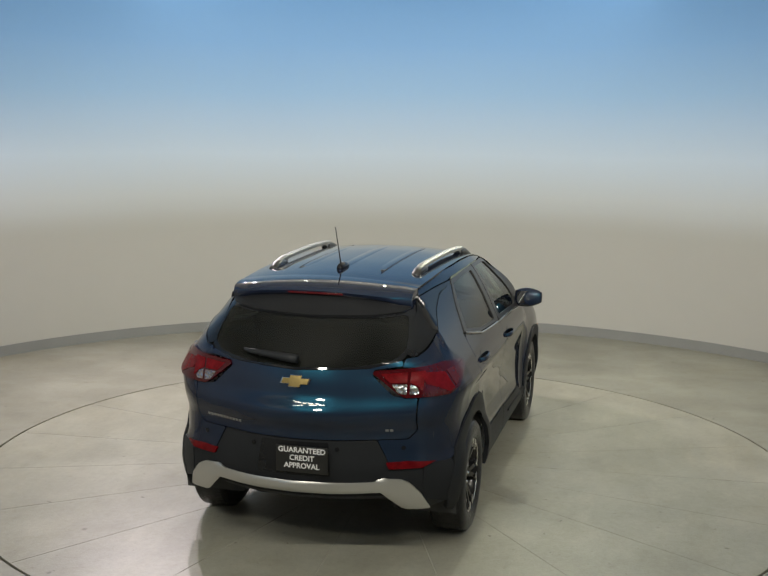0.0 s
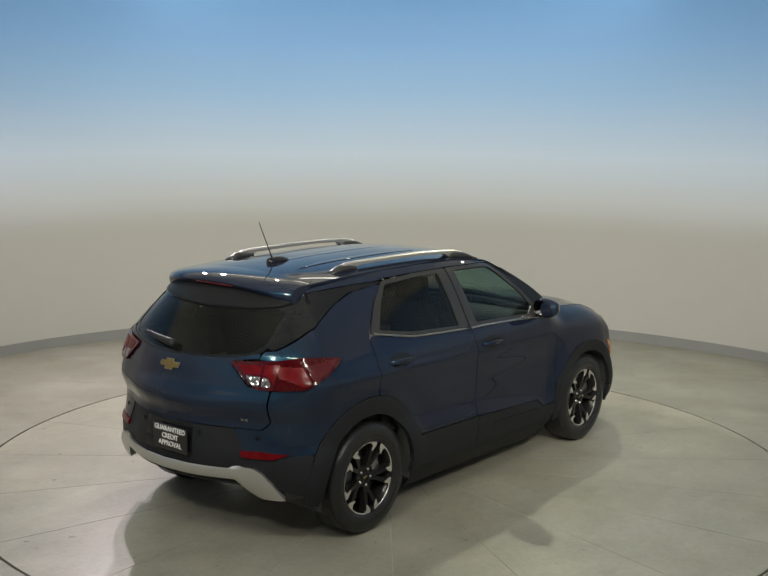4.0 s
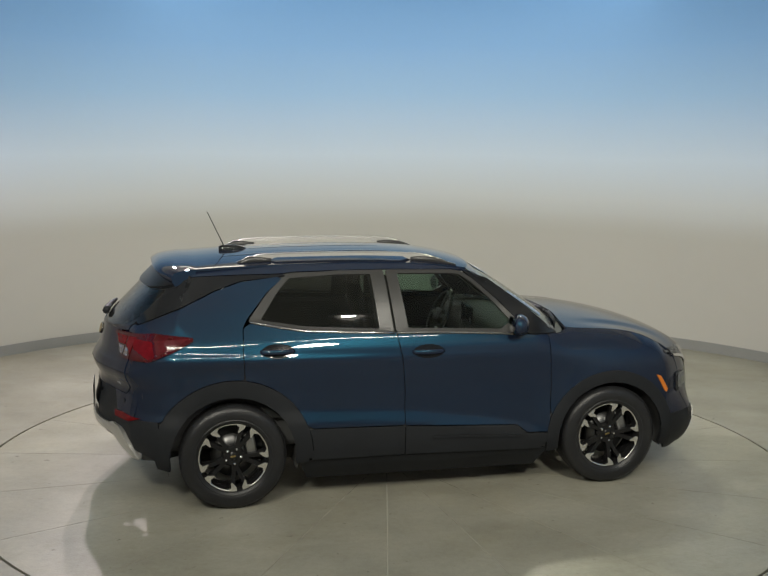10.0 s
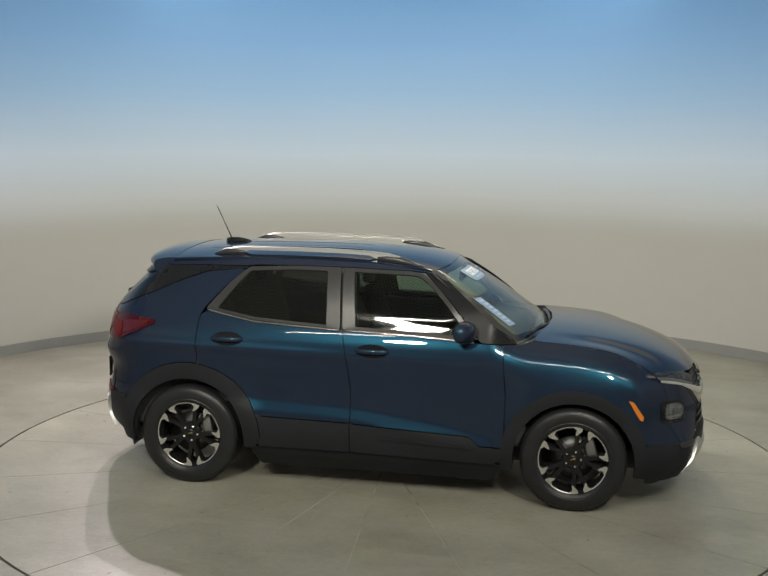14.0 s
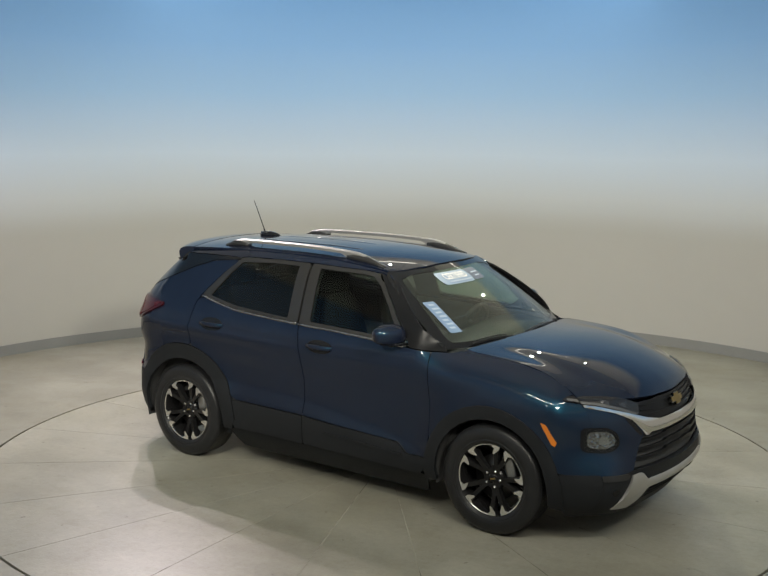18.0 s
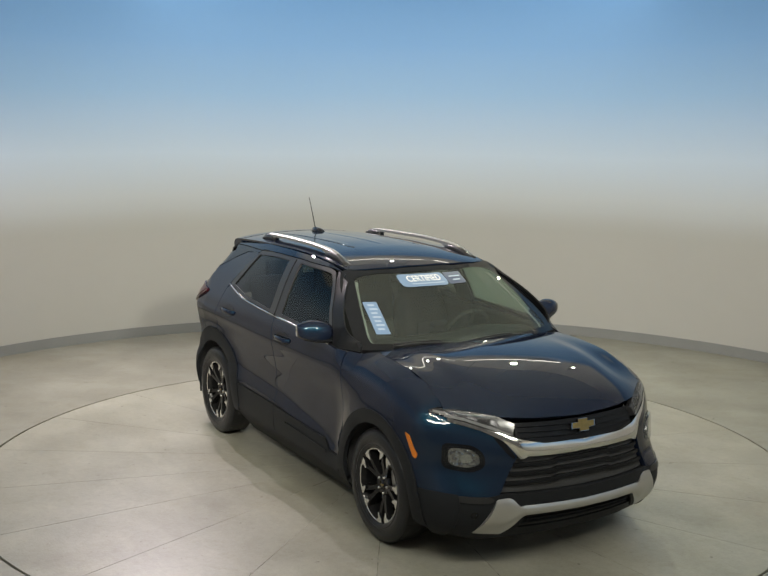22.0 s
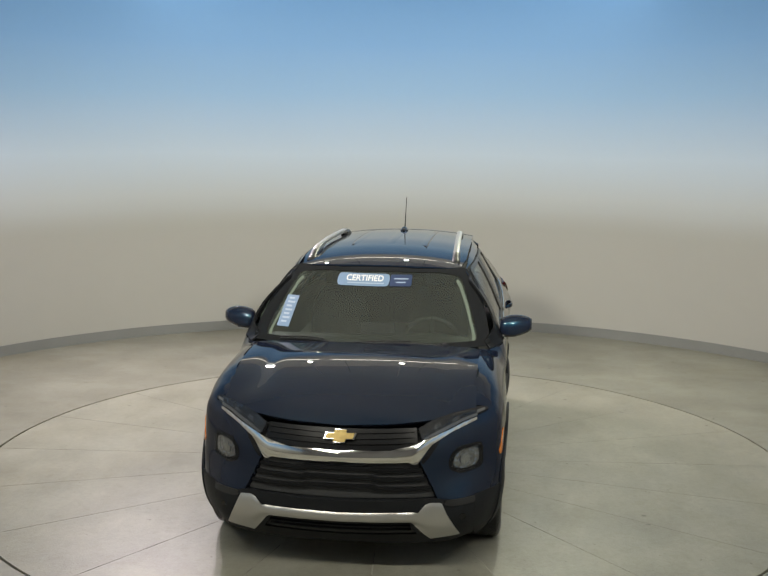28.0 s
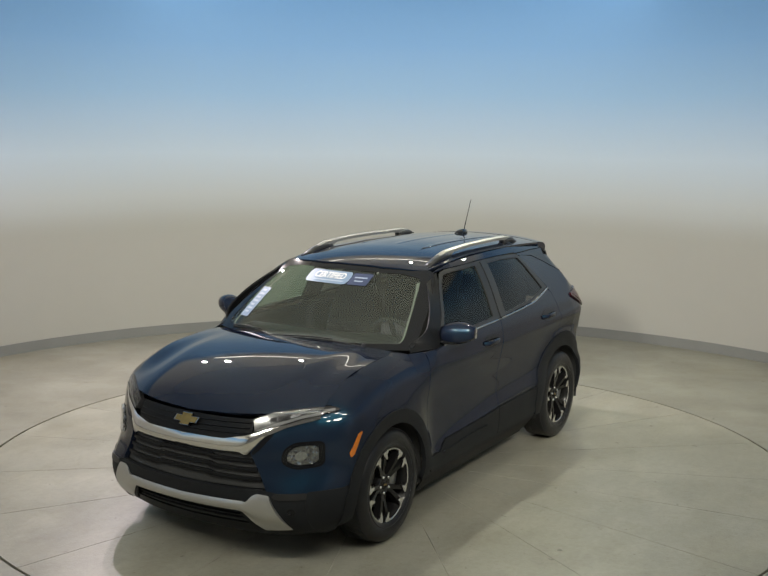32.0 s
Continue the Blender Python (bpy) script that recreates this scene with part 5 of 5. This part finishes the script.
def car_rear(car):
    gate = both([(0.0, 0.752), (0.62, 0.752), (0.665, 0.80), (0.668, 0.985), (0.54, 1.0), (0.42, 1.115), (0.43, 1.145), (0.58, 1.162), (0.575, 1.19), (0.40, 1.150), (0.0, 1.135)])
    tg = panel("tailgate", gate, tail, BACK, PAINT, car, "blue metallic tailgate", step=0.03, out=0.003, thick=0.02)
    for s in (1, -1):
        panel("rear_corner", mirrored([(0.673, 0.80), (0.628, 0.747), (0.462, 0.747), (0.53, 0.612), (0.72, 0.600), (0.72, 1.0), (0.678, 0.985)], s), tail, BACK, PAINT, car, "blue rear corner panel", step=0.025)
        panel("corner_shoulder", mirrored([(0.578, 1.155), (0.72, 1.148), (0.72, 1.185), (0.66, 1.205), (0.59, 1.20)], s), tail, BACK, PAINT, car, "blue shoulder over the tail lamp", step=0.025)
        rf = mirrored([(0.510, 0.622), (0.528, 0.584), (0.70, 0.584), (0.765, 0.612), (0.62, 0.626)], s)
        panel("reflector", rf, tail, BACK, RED_LENS, car, "red bumper reflector", step=0.03, out=0.008, thick=0.012, r=0.006)
    # hatch glass
    gl = both([(0.0, 1.150), (0.33, 1.160), (0.52, 1.190), (0.582, 1.240), (0.575, 1.31), (0.550, 1.414), (0.40, 1.402), (0.0, 1.394)])
    fr = both([(0.0, 1.139), (0.40, 1.152), (0.575, 1.190), (0.606, 1.24), (0.600, 1.32), (0.575, 1.445), (0.45, 1.440), (0.0, 1.432)])
    ring_panel("hatch_glass_frame", fr, gl, tail, BACK, BLACK_GLOSS, tg)
    g = panel("hatch_glass", gl, tail, BACK, DARK_GLASS, tg, "dark privacy hatch glass", out=-0.003, thick=0.0, r=0.03)
    g.visible_shadow = False
    for s in (1, -1):
        panel("spoiler_cheek", mirrored([(0.42, 1.512), (0.545, 1.455), (0.572, 1.415), (0.612, 1.400), (0.612, 1.47), (0.55, 1.515)], s), tail, BACK, BLACK_GLOSS, car, "gloss black cheek under the spoiler", step=0.02, out=-0.004, thick=0.02, r=0.004)
    # Blue body panel below the spoiler; the spoiler's shade is coloured in as black.
    skirt = both([(0.0, 1.530), (0.45, 1.514), (0.535, 1.478), (0.558, 1.448), (0.52, 1.424), (0.36, 1.408), (0.0, 1.398)])
    panel("spoiler_skirt", skirt, tail, BACK, GRILLE, tg, "body panel under the spoiler, its shade put in as black", step=0.03, out=0.014, thick=0.03, r=0.02)
    # spoiler
    rings = []
    for k in range(17):
        y = -0.560 + 1.12 * k / 16
        u = abs(y) / 0.56
        tip = -1.795 + 0.02 * u**3
        dz = -0.044 * min(u, 1.0)**2.2
        drop = 0.022 * sm(0.40, 0.56, abs(y))
        prof = [(-1.52, ROOF_Z(-1.52) + 0.004), (-1.62, 1.588), (-1.69, 1.580), (-1.745, 1.568), (tip + 0.008, 1.548), (tip, 1.538), (tip + 0.012, 1.518 - drop * 0.6), (-1.73, 1.492 - drop), (-1.66, 1.486 - drop), (-1.55, 1.520 - drop)]
        squeeze = 1 - 0.36 * u**5
        rings.append([Vector((-1.52 + (x + 1.52) * squeeze, y, z + dz)) for x, z in prof])
    sp = part("roof_spoiler", loft(rings), PAINT, car, "blue roof spoiler over the hatch glass")
    sp.data.set_sharp_from_angle(angle=radians(50))
    part("high_brake_lamp", box_bm((0.012, 0.34, 0.014), (-1.786, 0, 1.524), 0.004), RED_DEEP, sp, "red high brake lamp")
    # rear wiper
    path = [tail(0.0 + 0.345 * t, 1.185 + 0.022 * t) + Vector((-0.022, 0, 0.010)) for t in [k / 6 for k in range(7)]]
    w = part("rear_wiper", tube(path, [0.026, 0.025, 0.023, 0.020, 0.018, 0.016, 0.010], 8), CLAD, tg, "black rear wiper arm")
    # badge and lettering bars
    badge(tg, tail, BACK, 1.075, -1)
    for k in range(11):
        y = 0.590 - 0.0235 * k
        panel("letter_bar", [(y, 0.800), (y - 0.016, 0.800), (y - 0.016, 0.819), (y, 0.819)], tail, BACK, STEEL, tg, out=0.004, thick=0.004, r=0, step=0.05)
    for k in range(2):
        y = -0.502 - 0.024 * k
        panel("letter_bar", [(y, 0.792), (y - 0.017, 0.792), (y - 0.017, 0.812), (y, 0.812)], tail, BACK, STEEL, tg, out=0.004, thick=0.004, r=0, step=0.05)
    # lower bumper
    pan = both([(0.0, 0.748), (0.458, 0.747), (0.525, 0.62), (0.535, 0.600), (0.73, 0.600), (0.73, 0.40), (0.60, 0.40), (0.50, 0.42), (0.0, 0.42)])
    bp = panel("rear_bumper", pan, tail, BACK, CLAD, car, "grained black rear bumper", step=0.03, out=-0.006, thick=0.03)
    rec = both([(0.0, 0.735), (0.20, 0.735), (0.22, 0.55), (0.0, 0.545)])
    panel("plate_recess", rec, tail, BACK, BLACK_GLOSS, bp, out=-0.003, thick=0.006)
    m = tail(0.0, 0.632)
    place = Matrix.Translation((m.x - 0.010, -0.062, 0.642)) @ Euler((radians(90), 0, radians(-90))).to_matrix().to_4x4()
    pb = box_bm((0.31, 0.155, 0.006), (0, 0, 0), 0.003)
    bmesh.ops.transform(pb, matrix=place, verts=pb.verts)
    plate = part("dealer_plate", pb, PLATE_BLACK, bp, "black advertising plate with white words", smooth=False)
    for k, t in enumerate(("GUARANTEED", "CREDIT", "APPROVAL")):
        words("plate_words", t, 0.043, place @ Matrix.Translation((0, 0.053 - 0.045 * k, 0.0045)), LETTER_WHITE, plate, "white capital lettering", 0.0006)
    sk = both([(0.0, 0.508), (0.455, 0.514), (0.495, 0.532), (0.60, 0.524), (0.648, 0.498), (0.702, 0.432), (0.742, 0.334), (0.605, 0.336), (0.560, 0.380), (0.490, 0.455), (0.0, 0.452)])
    mid_line = Curve((0.0, 0.480), (0.48, 0.486), (0.56, 0.456), (0.65, 0.430), (0.74, 0.380))
    half_line = Curve((0.0, 0.030), (0.48, 0.040), (0.56, 0.09), (0.65, 0.11), (0.74, 0.10))

    def swell(a, b):
        u = min(1.0, abs(b - mid_line(abs(a))) / half_line(abs(a)))
        return tail(a, b) - Vector((0.014 * (1 - u**3.0) ** 0.7, 0, 0))
    panel("skid_plate", sk, swell, BACK, SILVER, car, "satin silver rear skid plate", step=0.014, out=0.008, thick=0.03, r=0.012)
    dif = both([(0.0, 0.452), (0.48, 0.465), (0.53, 0.42), (0.50, 0.375), (0.0, 0.375)])
    panel("diffuser", dif, tail, BACK, SHELL, bp, "black lower diffuser", out=-0.04, thick=0.03)
    part("exhaust_silencer", box_bm((0.20, 0.50, 0.12), (-1.80, 0.1, 0.36), 0.04), CLAD, car, "dark exhaust silencer")
    for s in (1, -1):
        for k in (0.60, 0.25):
            panel("parking_sensor", mirrored(arc(k, 0.70, 0.012, 0, 330, 10), s), tail, BACK, BLACK_GLOSS, bp, out=0.004, thick=0.006, r=0)


def car_roof(car):
    e = [(0.425, 0.0), (0.415, 0.25), (0.375, 0.45), (0.335, 0.555), (0.10, 0.583), (-0.6, 0.583), (-1.2, 0.572), (-1.62, 0.555), (-1.66, 0.3), (-1.67, 0.0)]
    rp = panel("roof", e + [(a, -b) for a, b in e[::-1]][1:-1], roof, UP, PAINT, car, "dark blue metallic roof", step=0.05, out=0.002, thick=0.015, r=0.01)
    # pressed ribs
    for y in (-0.24, 0.0, 0.24):
        pts = [roof(-1.35 + 0.13 * k, y) + Vector((0, 0, -0.001)) for k in range(11)]
        rings = [[p + Vector((0, -0.045, 0)), p + Vector((0, -0.030, h)), p + Vector((0, 0.030, h)), p + Vector((0, 0.045, 0))] for p, h in zip(pts, [0.0002, 0.003] + [0.004] * 7 + [0.003, 0.0002])]
        part("roof_rib", loft(rings), PAINT, rp)
    panel("headliner", [(0.33, -0.52), (0.33, 0.52), (-1.55, 0.50), (-1.55, -0.50)], lambda a, b: roof(a, b) - Vector((0, 0, 0.045)), (0, 0, -1), LINER, car, "pale fabric headliner", step=0.1, thick=0.0, r=0.02)
    # rails
    for s in (1, -1):
        rings = []
        for k in range(25):
            x = -1.235 + 1.49 * k / 24
            y = 0.470 + 0.045 * (k / 24)
            base = roof(x, y).z
            lift = 0.046 * sm(-0.5, 2.5, k) * (1 - sm(20.0, 24.3, k)) + 0.004
            lowlift = 0.024 if 3 < k < 19 else 0.0
            rings.append([Vector((x, s * (y + dy), base + h)) for dy, h in ((-0.021, max(0.0, min(lift - 0.012, lowlift))), (-0.021, lift - 0.006), (-0.012, lift), (0.010, lift), (0.021, lift - 0.008), (0.021, max(0.0, min(lift - 0.012, lowlift))))])
        rl = part("roof_rail", loft(rings), RAIL, car, "satin silver raised roof rail")
        rl.data.set_sharp_from_angle(angle=radians(40))
        for x0, x1 in ((-1.245, -1.02), (-0.06, 0.265)):
            rr = []
            for k in range(7):
                x = x0 + (x1 - x0) * k / 6
                y = 0.470 + 0.045 * (x + 1.235) / 1.45
                base = roof(x, y).z
                h = 0.034 * (sm(0, 0.35, k / 6) if x0 < -0.5 else 1 - sm(0.45, 1, k / 6)) + 0.006
                if x0 < -0.5:
                    h *= 1 - 0.4 * sm(0.6, 1, k / 6)
                else:
                    h *= 0.6 + 0.4 * sm(0.0, 0.25, k / 6)
                rr.append([Vector((x, s * (y + dy), base + hh)) for dy, hh in ((-0.027, -0.004), (-0.025, h * 0.8), (0.0, h), (0.025, h * 0.8), (0.027, -0.004))])
            part("rail_foot", loft(rr), TRIM, rl, "grey plastic rail foot")
    # antenna
    base = roof(-1.235, 0)
    rr = []
    for k in range(9):
        u = k / 8
        x = -1.325 + 0.19 * u
        w = 0.034 * math.sin(math.pi * (0.12 + 0.80 * u)) ** 0.7
        h = 0.040 * math.sin(math.pi * (0.30 + 0.66 * u)) ** 0.6
        zb = roof(x, 0).z - 0.003
        rr.append([Vector((x, w * dy, zb + h * hh)) for dy, hh in ((-1, 0), (-0.8, 0.6), (-0.3, 1), (0.3, 1), (0.8, 0.6), (1, 0))])
    an = part("antenna", loft(rr), BLACK_GLOSS, car, "black roof antenna with a raked mast")
    part("antenna_mast", tube([(-1.285, 0, base.z + 0.02), (-1.300, 0, base.z + 0.055), (-1.345, 0, base.z + 0.15), (-1.402, 0, 1.875)], [0.006, 0.0045, 0.0033, 0.0028], 6), CLAD, an, "thin black mast")


def wheel_mesh_parts():
    """Wheel about its own axis (y), face towards -y. Returns meshes by name."""
    out = {}
    tyre = [(0.228, 0.10), (0.245, 0.108), (0.285, 0.112), (0.322, 0.106), (0.340, 0.092), (0.347, 0.07), (0.348, 0.0), (0.347, -0.07), (0.340, -0.092), (0.322, -0.106), (0.285, -0.113), (0.262, -0.111), (0.2575, -0.108), (0.2525, -0.110), (0.246, -0.107), (0.232, -0.099), (0.226, -0.09)]
    bm = lathe(tyre, 72)
    # tread blocks
    for k in range(72):
        a = 2 * math.pi * k / 72
        for y, w in ((-0.062, 0.044), (0.0, 0.05), (0.062, 0.044)):
            m = Matrix.Rotation(-a, 4, "Y") @ Matrix.Translation((0.3470, y, 0.006 if y else 0))
            bmesh.ops.create_cube(bm, size=1.0, matrix=m @ Matrix.Rotation(0.25 if y > 0 else -0.25, 4, "X") @ Matrix.Diagonal((0.0022, w, 0.024, 1)))
    out["tyre"] = (bm, RUBBER, "")
    bm = lathe([(0.226, 0.095), (0.215, 0.09), (0.205, 0.03), (0.205, -0.055), (0.222, -0.088), (0.229, -0.097), (0.234, -0.098), (0.236, -0.092)], 60)
    out["rim"] = (bm, RIM_BLACK, "gloss black alloy rim")
    # ten spokes in pairs
    bm = bmesh.new()
    for k in range(5):
        c = 90 + 72 * k
        for sgn in (-1, 1):
            a_in, a_out = radians(c + sgn * 30), radians(c + sgn * 22.5)
            rings = []
            for r, aa, w, y0, y1 in ((0.045, a_in, 0.020, -0.058, -0.02), (0.09, a_in * 0.75 + a_out * 0.25, 0.017, -0.066, -0.028), (0.15, a_in * 0.35 + a_out * 0.65, 0.017, -0.080, -0.038), (0.205, a_out, 0.022, -0.089, -0.045), (0.228, a_out, 0.028, -0.092, -0.05)):
                d, t = Vector((math.cos(aa), 0, math.sin(aa))), Vector((-math.sin(aa), 0, math.cos(aa)))
                rings.append([d * r - t * w + Vector((0, y1, 0)), d * r - t * w * 0.8 + Vector((0, y0, 0)), d * r + t * w * 0.8 + Vector((0, y0, 0)), d * r + t * w + Vector((0, y1, 0))])
            loft(rings, True, bm)
    lathe([(0.0, -0.058), (0.062, -0.060), (0.072, -0.05), (0.075, -0.01)], 30, "y", bm)
    out["spokes"] = (bm, RIM_BLACK, "paired gloss black spokes")
    return out


def hook_mesh(sgn):
    """Bright cut corner at the outer end of a spoke."""
    c = 90.0
    def P(r, a):
        return (r * math.cos(radians(a)), r * math.sin(radians(a)))
    a = c + sgn * 28
    poly = [P(0.231, c + sgn * 16), P(0.231, c + sgn * 31), P(0.205, c + sgn * 31), P(0.168, c + sgn * 22), P(0.172, c + sgn * 19.5), P(0.205, c + sgn * 21), P(0.217, c + sgn * 16)]
    bm = outline_bm(poly if sgn > 0 else poly[::-1], 0.004, Matrix.Translation((0, -0.0905, 0)) @ Euler((radians(90), 0, 0)).to_matrix().to_4x4(), 0.0012)
    return bm


def lip_mesh():
    bm = lathe([(0.2195, -0.0945), (0.2325, -0.0965), (0.2325, -0.092), (0.2195, -0.090), (0.2195, -0.0945)], 14, "y", None, 90 - 17, 90 + 17)
    return bm


def build_wheel(name, car):
    w = new(name)
    w.parent = car
    for k, (bm, mat, lb) in wheel_mesh_parts().items():
        ob = part(k, bm, mat, w, lb)
        ob.data.set_sharp_from_angle(angle=radians(35))
    hooks = []
    for sgn in (-1, 1):
        ob = part("spoke_tip", hook_mesh(sgn), RIM_CUT, w, "machined bright spoke tip", smooth=False)
        hooks.append(ob)
    lp = part("rim_lip", lip_mesh(), RIM_CUT, w, "machined bright rim edge")
    for k in range(1, 5):
        for src in hooks + [lp]:
            ob = new(src.name.split(".")[0], src.data)
            ob.parent = w
            ob["label"] = src["label"]
            ob.rotation_euler[1] = radians(-72 * k)
    part("centre_cap", lathe([(0.0, -0.066), (0.028, -0.065), (0.031, -0.058)], 24), RIM_BLACK, w, "black centre cap")
    part("cap_badge", box_bm((0.034, 0.003, 0.011), (0, -0.067, 0), 0.001), GOLD, w)
    for k in range(5):
        a = radians(54 + 72 * k)
        ob = part("wheel_nut", lathe([(0.0, -0.014), (0.008, -0.012), (0.0095, 0.0)], 8), CHROME, w, "chrome wheel nut")
        ob.location = (0.052 * math.cos(a), -0.058, 0.052 * math.sin(a))
    part("brake_disc", lathe([(0.05, -0.02), (0.145, -0.02), (0.145, 0.0), (0.05, 0.0)], 40), BRAKE, w, "brushed steel brake disc")
    bm = box_bm((0.07, 0.06, 0.15), (0.125, -0.02, 0.05), 0.015)
    part("brake_caliper", bm, STEEL, w, "dull grey brake caliper")
    return w


def car_wheels(car):
    w = build_wheel("wheel", car)
    base_y = 0.775
    spots = [(WHEEL_X, -1, -16), (-WHEEL_X, -1, 8 - 18), (WHEEL_X, 1, 14), (-WHEEL_X, 1, 30)]
    for k, (x, s, spin) in enumerate(spots):
        m = pose(x, s * base_y, WHEEL_Z + 0.004, 0, 0, 180 if s > 0 else 0) @ pose(0, 0, 0, 0, spin, 0)
        if k == 0:
            w.matrix_basis = m
        else:
            c = copy_thing(w, m)
            c.parent = car


def car_inside(car):
    # under-floor and tub
    part("underbody", box_bm((3.5, 1.24, 0.14), (0.12, 0, 0.31), 0.03), SHELL, car, "dark underbody")
    part("cabin_tub", box_bm((2.9, 1.52, 0.5), (-0.45, 0, 0.62), 0.05), SHELL, car)
    part("engine_bay", box_bm((0.84, 1.20, 0.42), (1.43, 0, 0.64), 0.05), SHELL, car)
    part("boot_tub", box_bm((0.50, 1.16, 0.55), (-1.64, 0, 0.66), 0.05), SHELL, car)
    # dashboard
    rings = []
    for k in range(13):
        y = -0.70 + 1.40 * k / 12
        b = 0.03 * math.exp(-(((y - 0.37) / 0.2) ** 2))
        prof = [(0.98, 1.06), (0.80, 1.085 + b * 0.4), (0.62, 1.085 + b), (0.54, 1.05 + b), (0.52, 0.95), (0.56, 0.85), (0.98, 0.85)]
        rings.append([Vector((x, y, z)) for x, z in prof])
    d = part("dashboard", loft(rings), DASH, car, "dark moulded dashboard")
    part("screen_display", box_bm((0.02, 0.24, 0.13), (0.53, 0.0, 1.09), 0.006), BLACK_GLOSS, d)
    # steering wheel
    cx, cy, cz = 0.42, 0.37, 1.02
    tilt = Matrix.Translation((cx, cy, cz)) @ Matrix.Rotation(radians(-66), 4, "Y")
    ring = [tilt @ Vector((0.185 * math.cos(2 * math.pi * k / 32), 0.185 * math.sin(2 * math.pi * k / 32), 0)) for k in range(33)]
    sw = part("steering_wheel", tube(ring, 0.016, 8), DASH, car, "dark leather steering wheel")
    bm = box_bm((0.10, 0.15, 0.04), (0, 0, 0), 0.015)
    for a in (0, 180, 270):
        box_bm((0.035, 0.12, 0.02), (0, 0, 0), 0.005, 2, bm, Matrix.Rotation(radians(a), 4, "Z") @ Matrix.Translation((0, 0.11, 0)))
    bmesh.ops.transform(bm, matrix=tilt, verts=bm.verts)
    part("wheel_boss", bm, DASH, sw)
    bm = box_bm((0.022, 0.055, 0.008), (-0.10, -0.115, 0.018), 0.003)
    bmesh.ops.transform(bm, matrix=tilt, verts=bm.verts)
    part("wheel_spoke_trim", bm, SILVER, sw, "silver spoke trim")

    def seat(y, x):
        s = part("seat", box_bm((0.50, 0.50, 0.16), (x + 0.02, y, 0.66), 0.05, 3), CLOTH, car, "dark cloth front seat")
        rr = []
        for k in range(8):
            u = k / 7
            z = 0.70 + 0.58 * u
            xx = x - 0.22 - 0.16 * u
            w = 0.25 - 0.05 * u - 0.06 * max(0, u - 0.8) * 5
            t = 0.075 - 0.03 * u
            rr.append([Vector((xx + t * math.cos(a), y + w * max(-1, min(1, 1.25 * math.sin(a))), z + 0.02 * math.cos(a))) for a in [2 * math.pi * i / 14 for i in range(14)]])
        part("seat_back", loft(rr), CLOTH, s)
        part("headrest", box_bm((0.09, 0.26, 0.17), (x - 0.385, y, 1.375), 0.035, 3), CLOTH, s)
        for q in (-0.06, 0.06):
            part("headrest_post", tube([(x - 0.38, y + q, 1.26), (x - 0.385, y + q, 1.31)], 0.006), CHROME, s)
    seat(0.37, 0.10)
    seat(-0.37, 0.10)
    b = part("rear_bench", box_bm((0.48, 1.24, 0.16), (-0.78, 0, 0.70), 0.05, 3), CLOTH, car, "dark cloth rear bench")
    part("bench_back", box_bm((0.16, 1.24, 0.58), (-1.10, 0, 1.0), 0.05, 3, None, Matrix.Rotation(radians(-14), 4, "Y")), CLOTH, b)
    for y in (-0.36, 0.36):
        part("rear_headrest", box_bm((0.08, 0.24, 0.14), (-1.20, y, 1.33), 0.03, 3), CLOTH, b)
    part("centre_console", box_bm((0.75, 0.22, 0.24), (0.15, 0, 0.74), 0.04), DASH, car)
    for s in (1, -1):
        for x, l in ((0.30, 0.95), (-0.70, 0.85)):
            panel("door_card", [(x - l / 2, 0.60), (x + l / 2, 0.60), (x + l / 2, 1.10), (x - l / 2, 1.125)], side(s), (0, -s, 0), DASH, car, out=0.075, thick=0.0, step=0.12)
        panel("pillar_trim", [(-0.36, 1.14), (-0.14, 1.14), (-0.18, 1.51), (-0.38, 1.51)], side(s), (0, -s, 0), DASH, car, out=0.028, thick=0.0, step=0.1)


def build_car():
    car = new("car")
    tagged(car, "dark blue compact SUV with black cladding on the turntable", "car")
    for s in (-1, 1):
        car_side(car, s)
    car_front(car)
    car_rear(car)
    car_roof(car)
    car_inside(car)
    car_wheels(car)
    return car


car = build_car()


# ---- turning ----
def motions():
    rows_t, rows_c = [], []
    for k in range(17):
        t = 2.0 * k
        a = TURN_START + TURN_RATE * t
        m = pose(0, 0, 0, 0, 0, a)
        rows_t.append((t, m))
        rows_c.append((t, m @ pose(CAR_OFF[0], CAR_OFF[1], 0.0)))
    walk(table, rows_t)
    walk(car, rows_c)


motions()
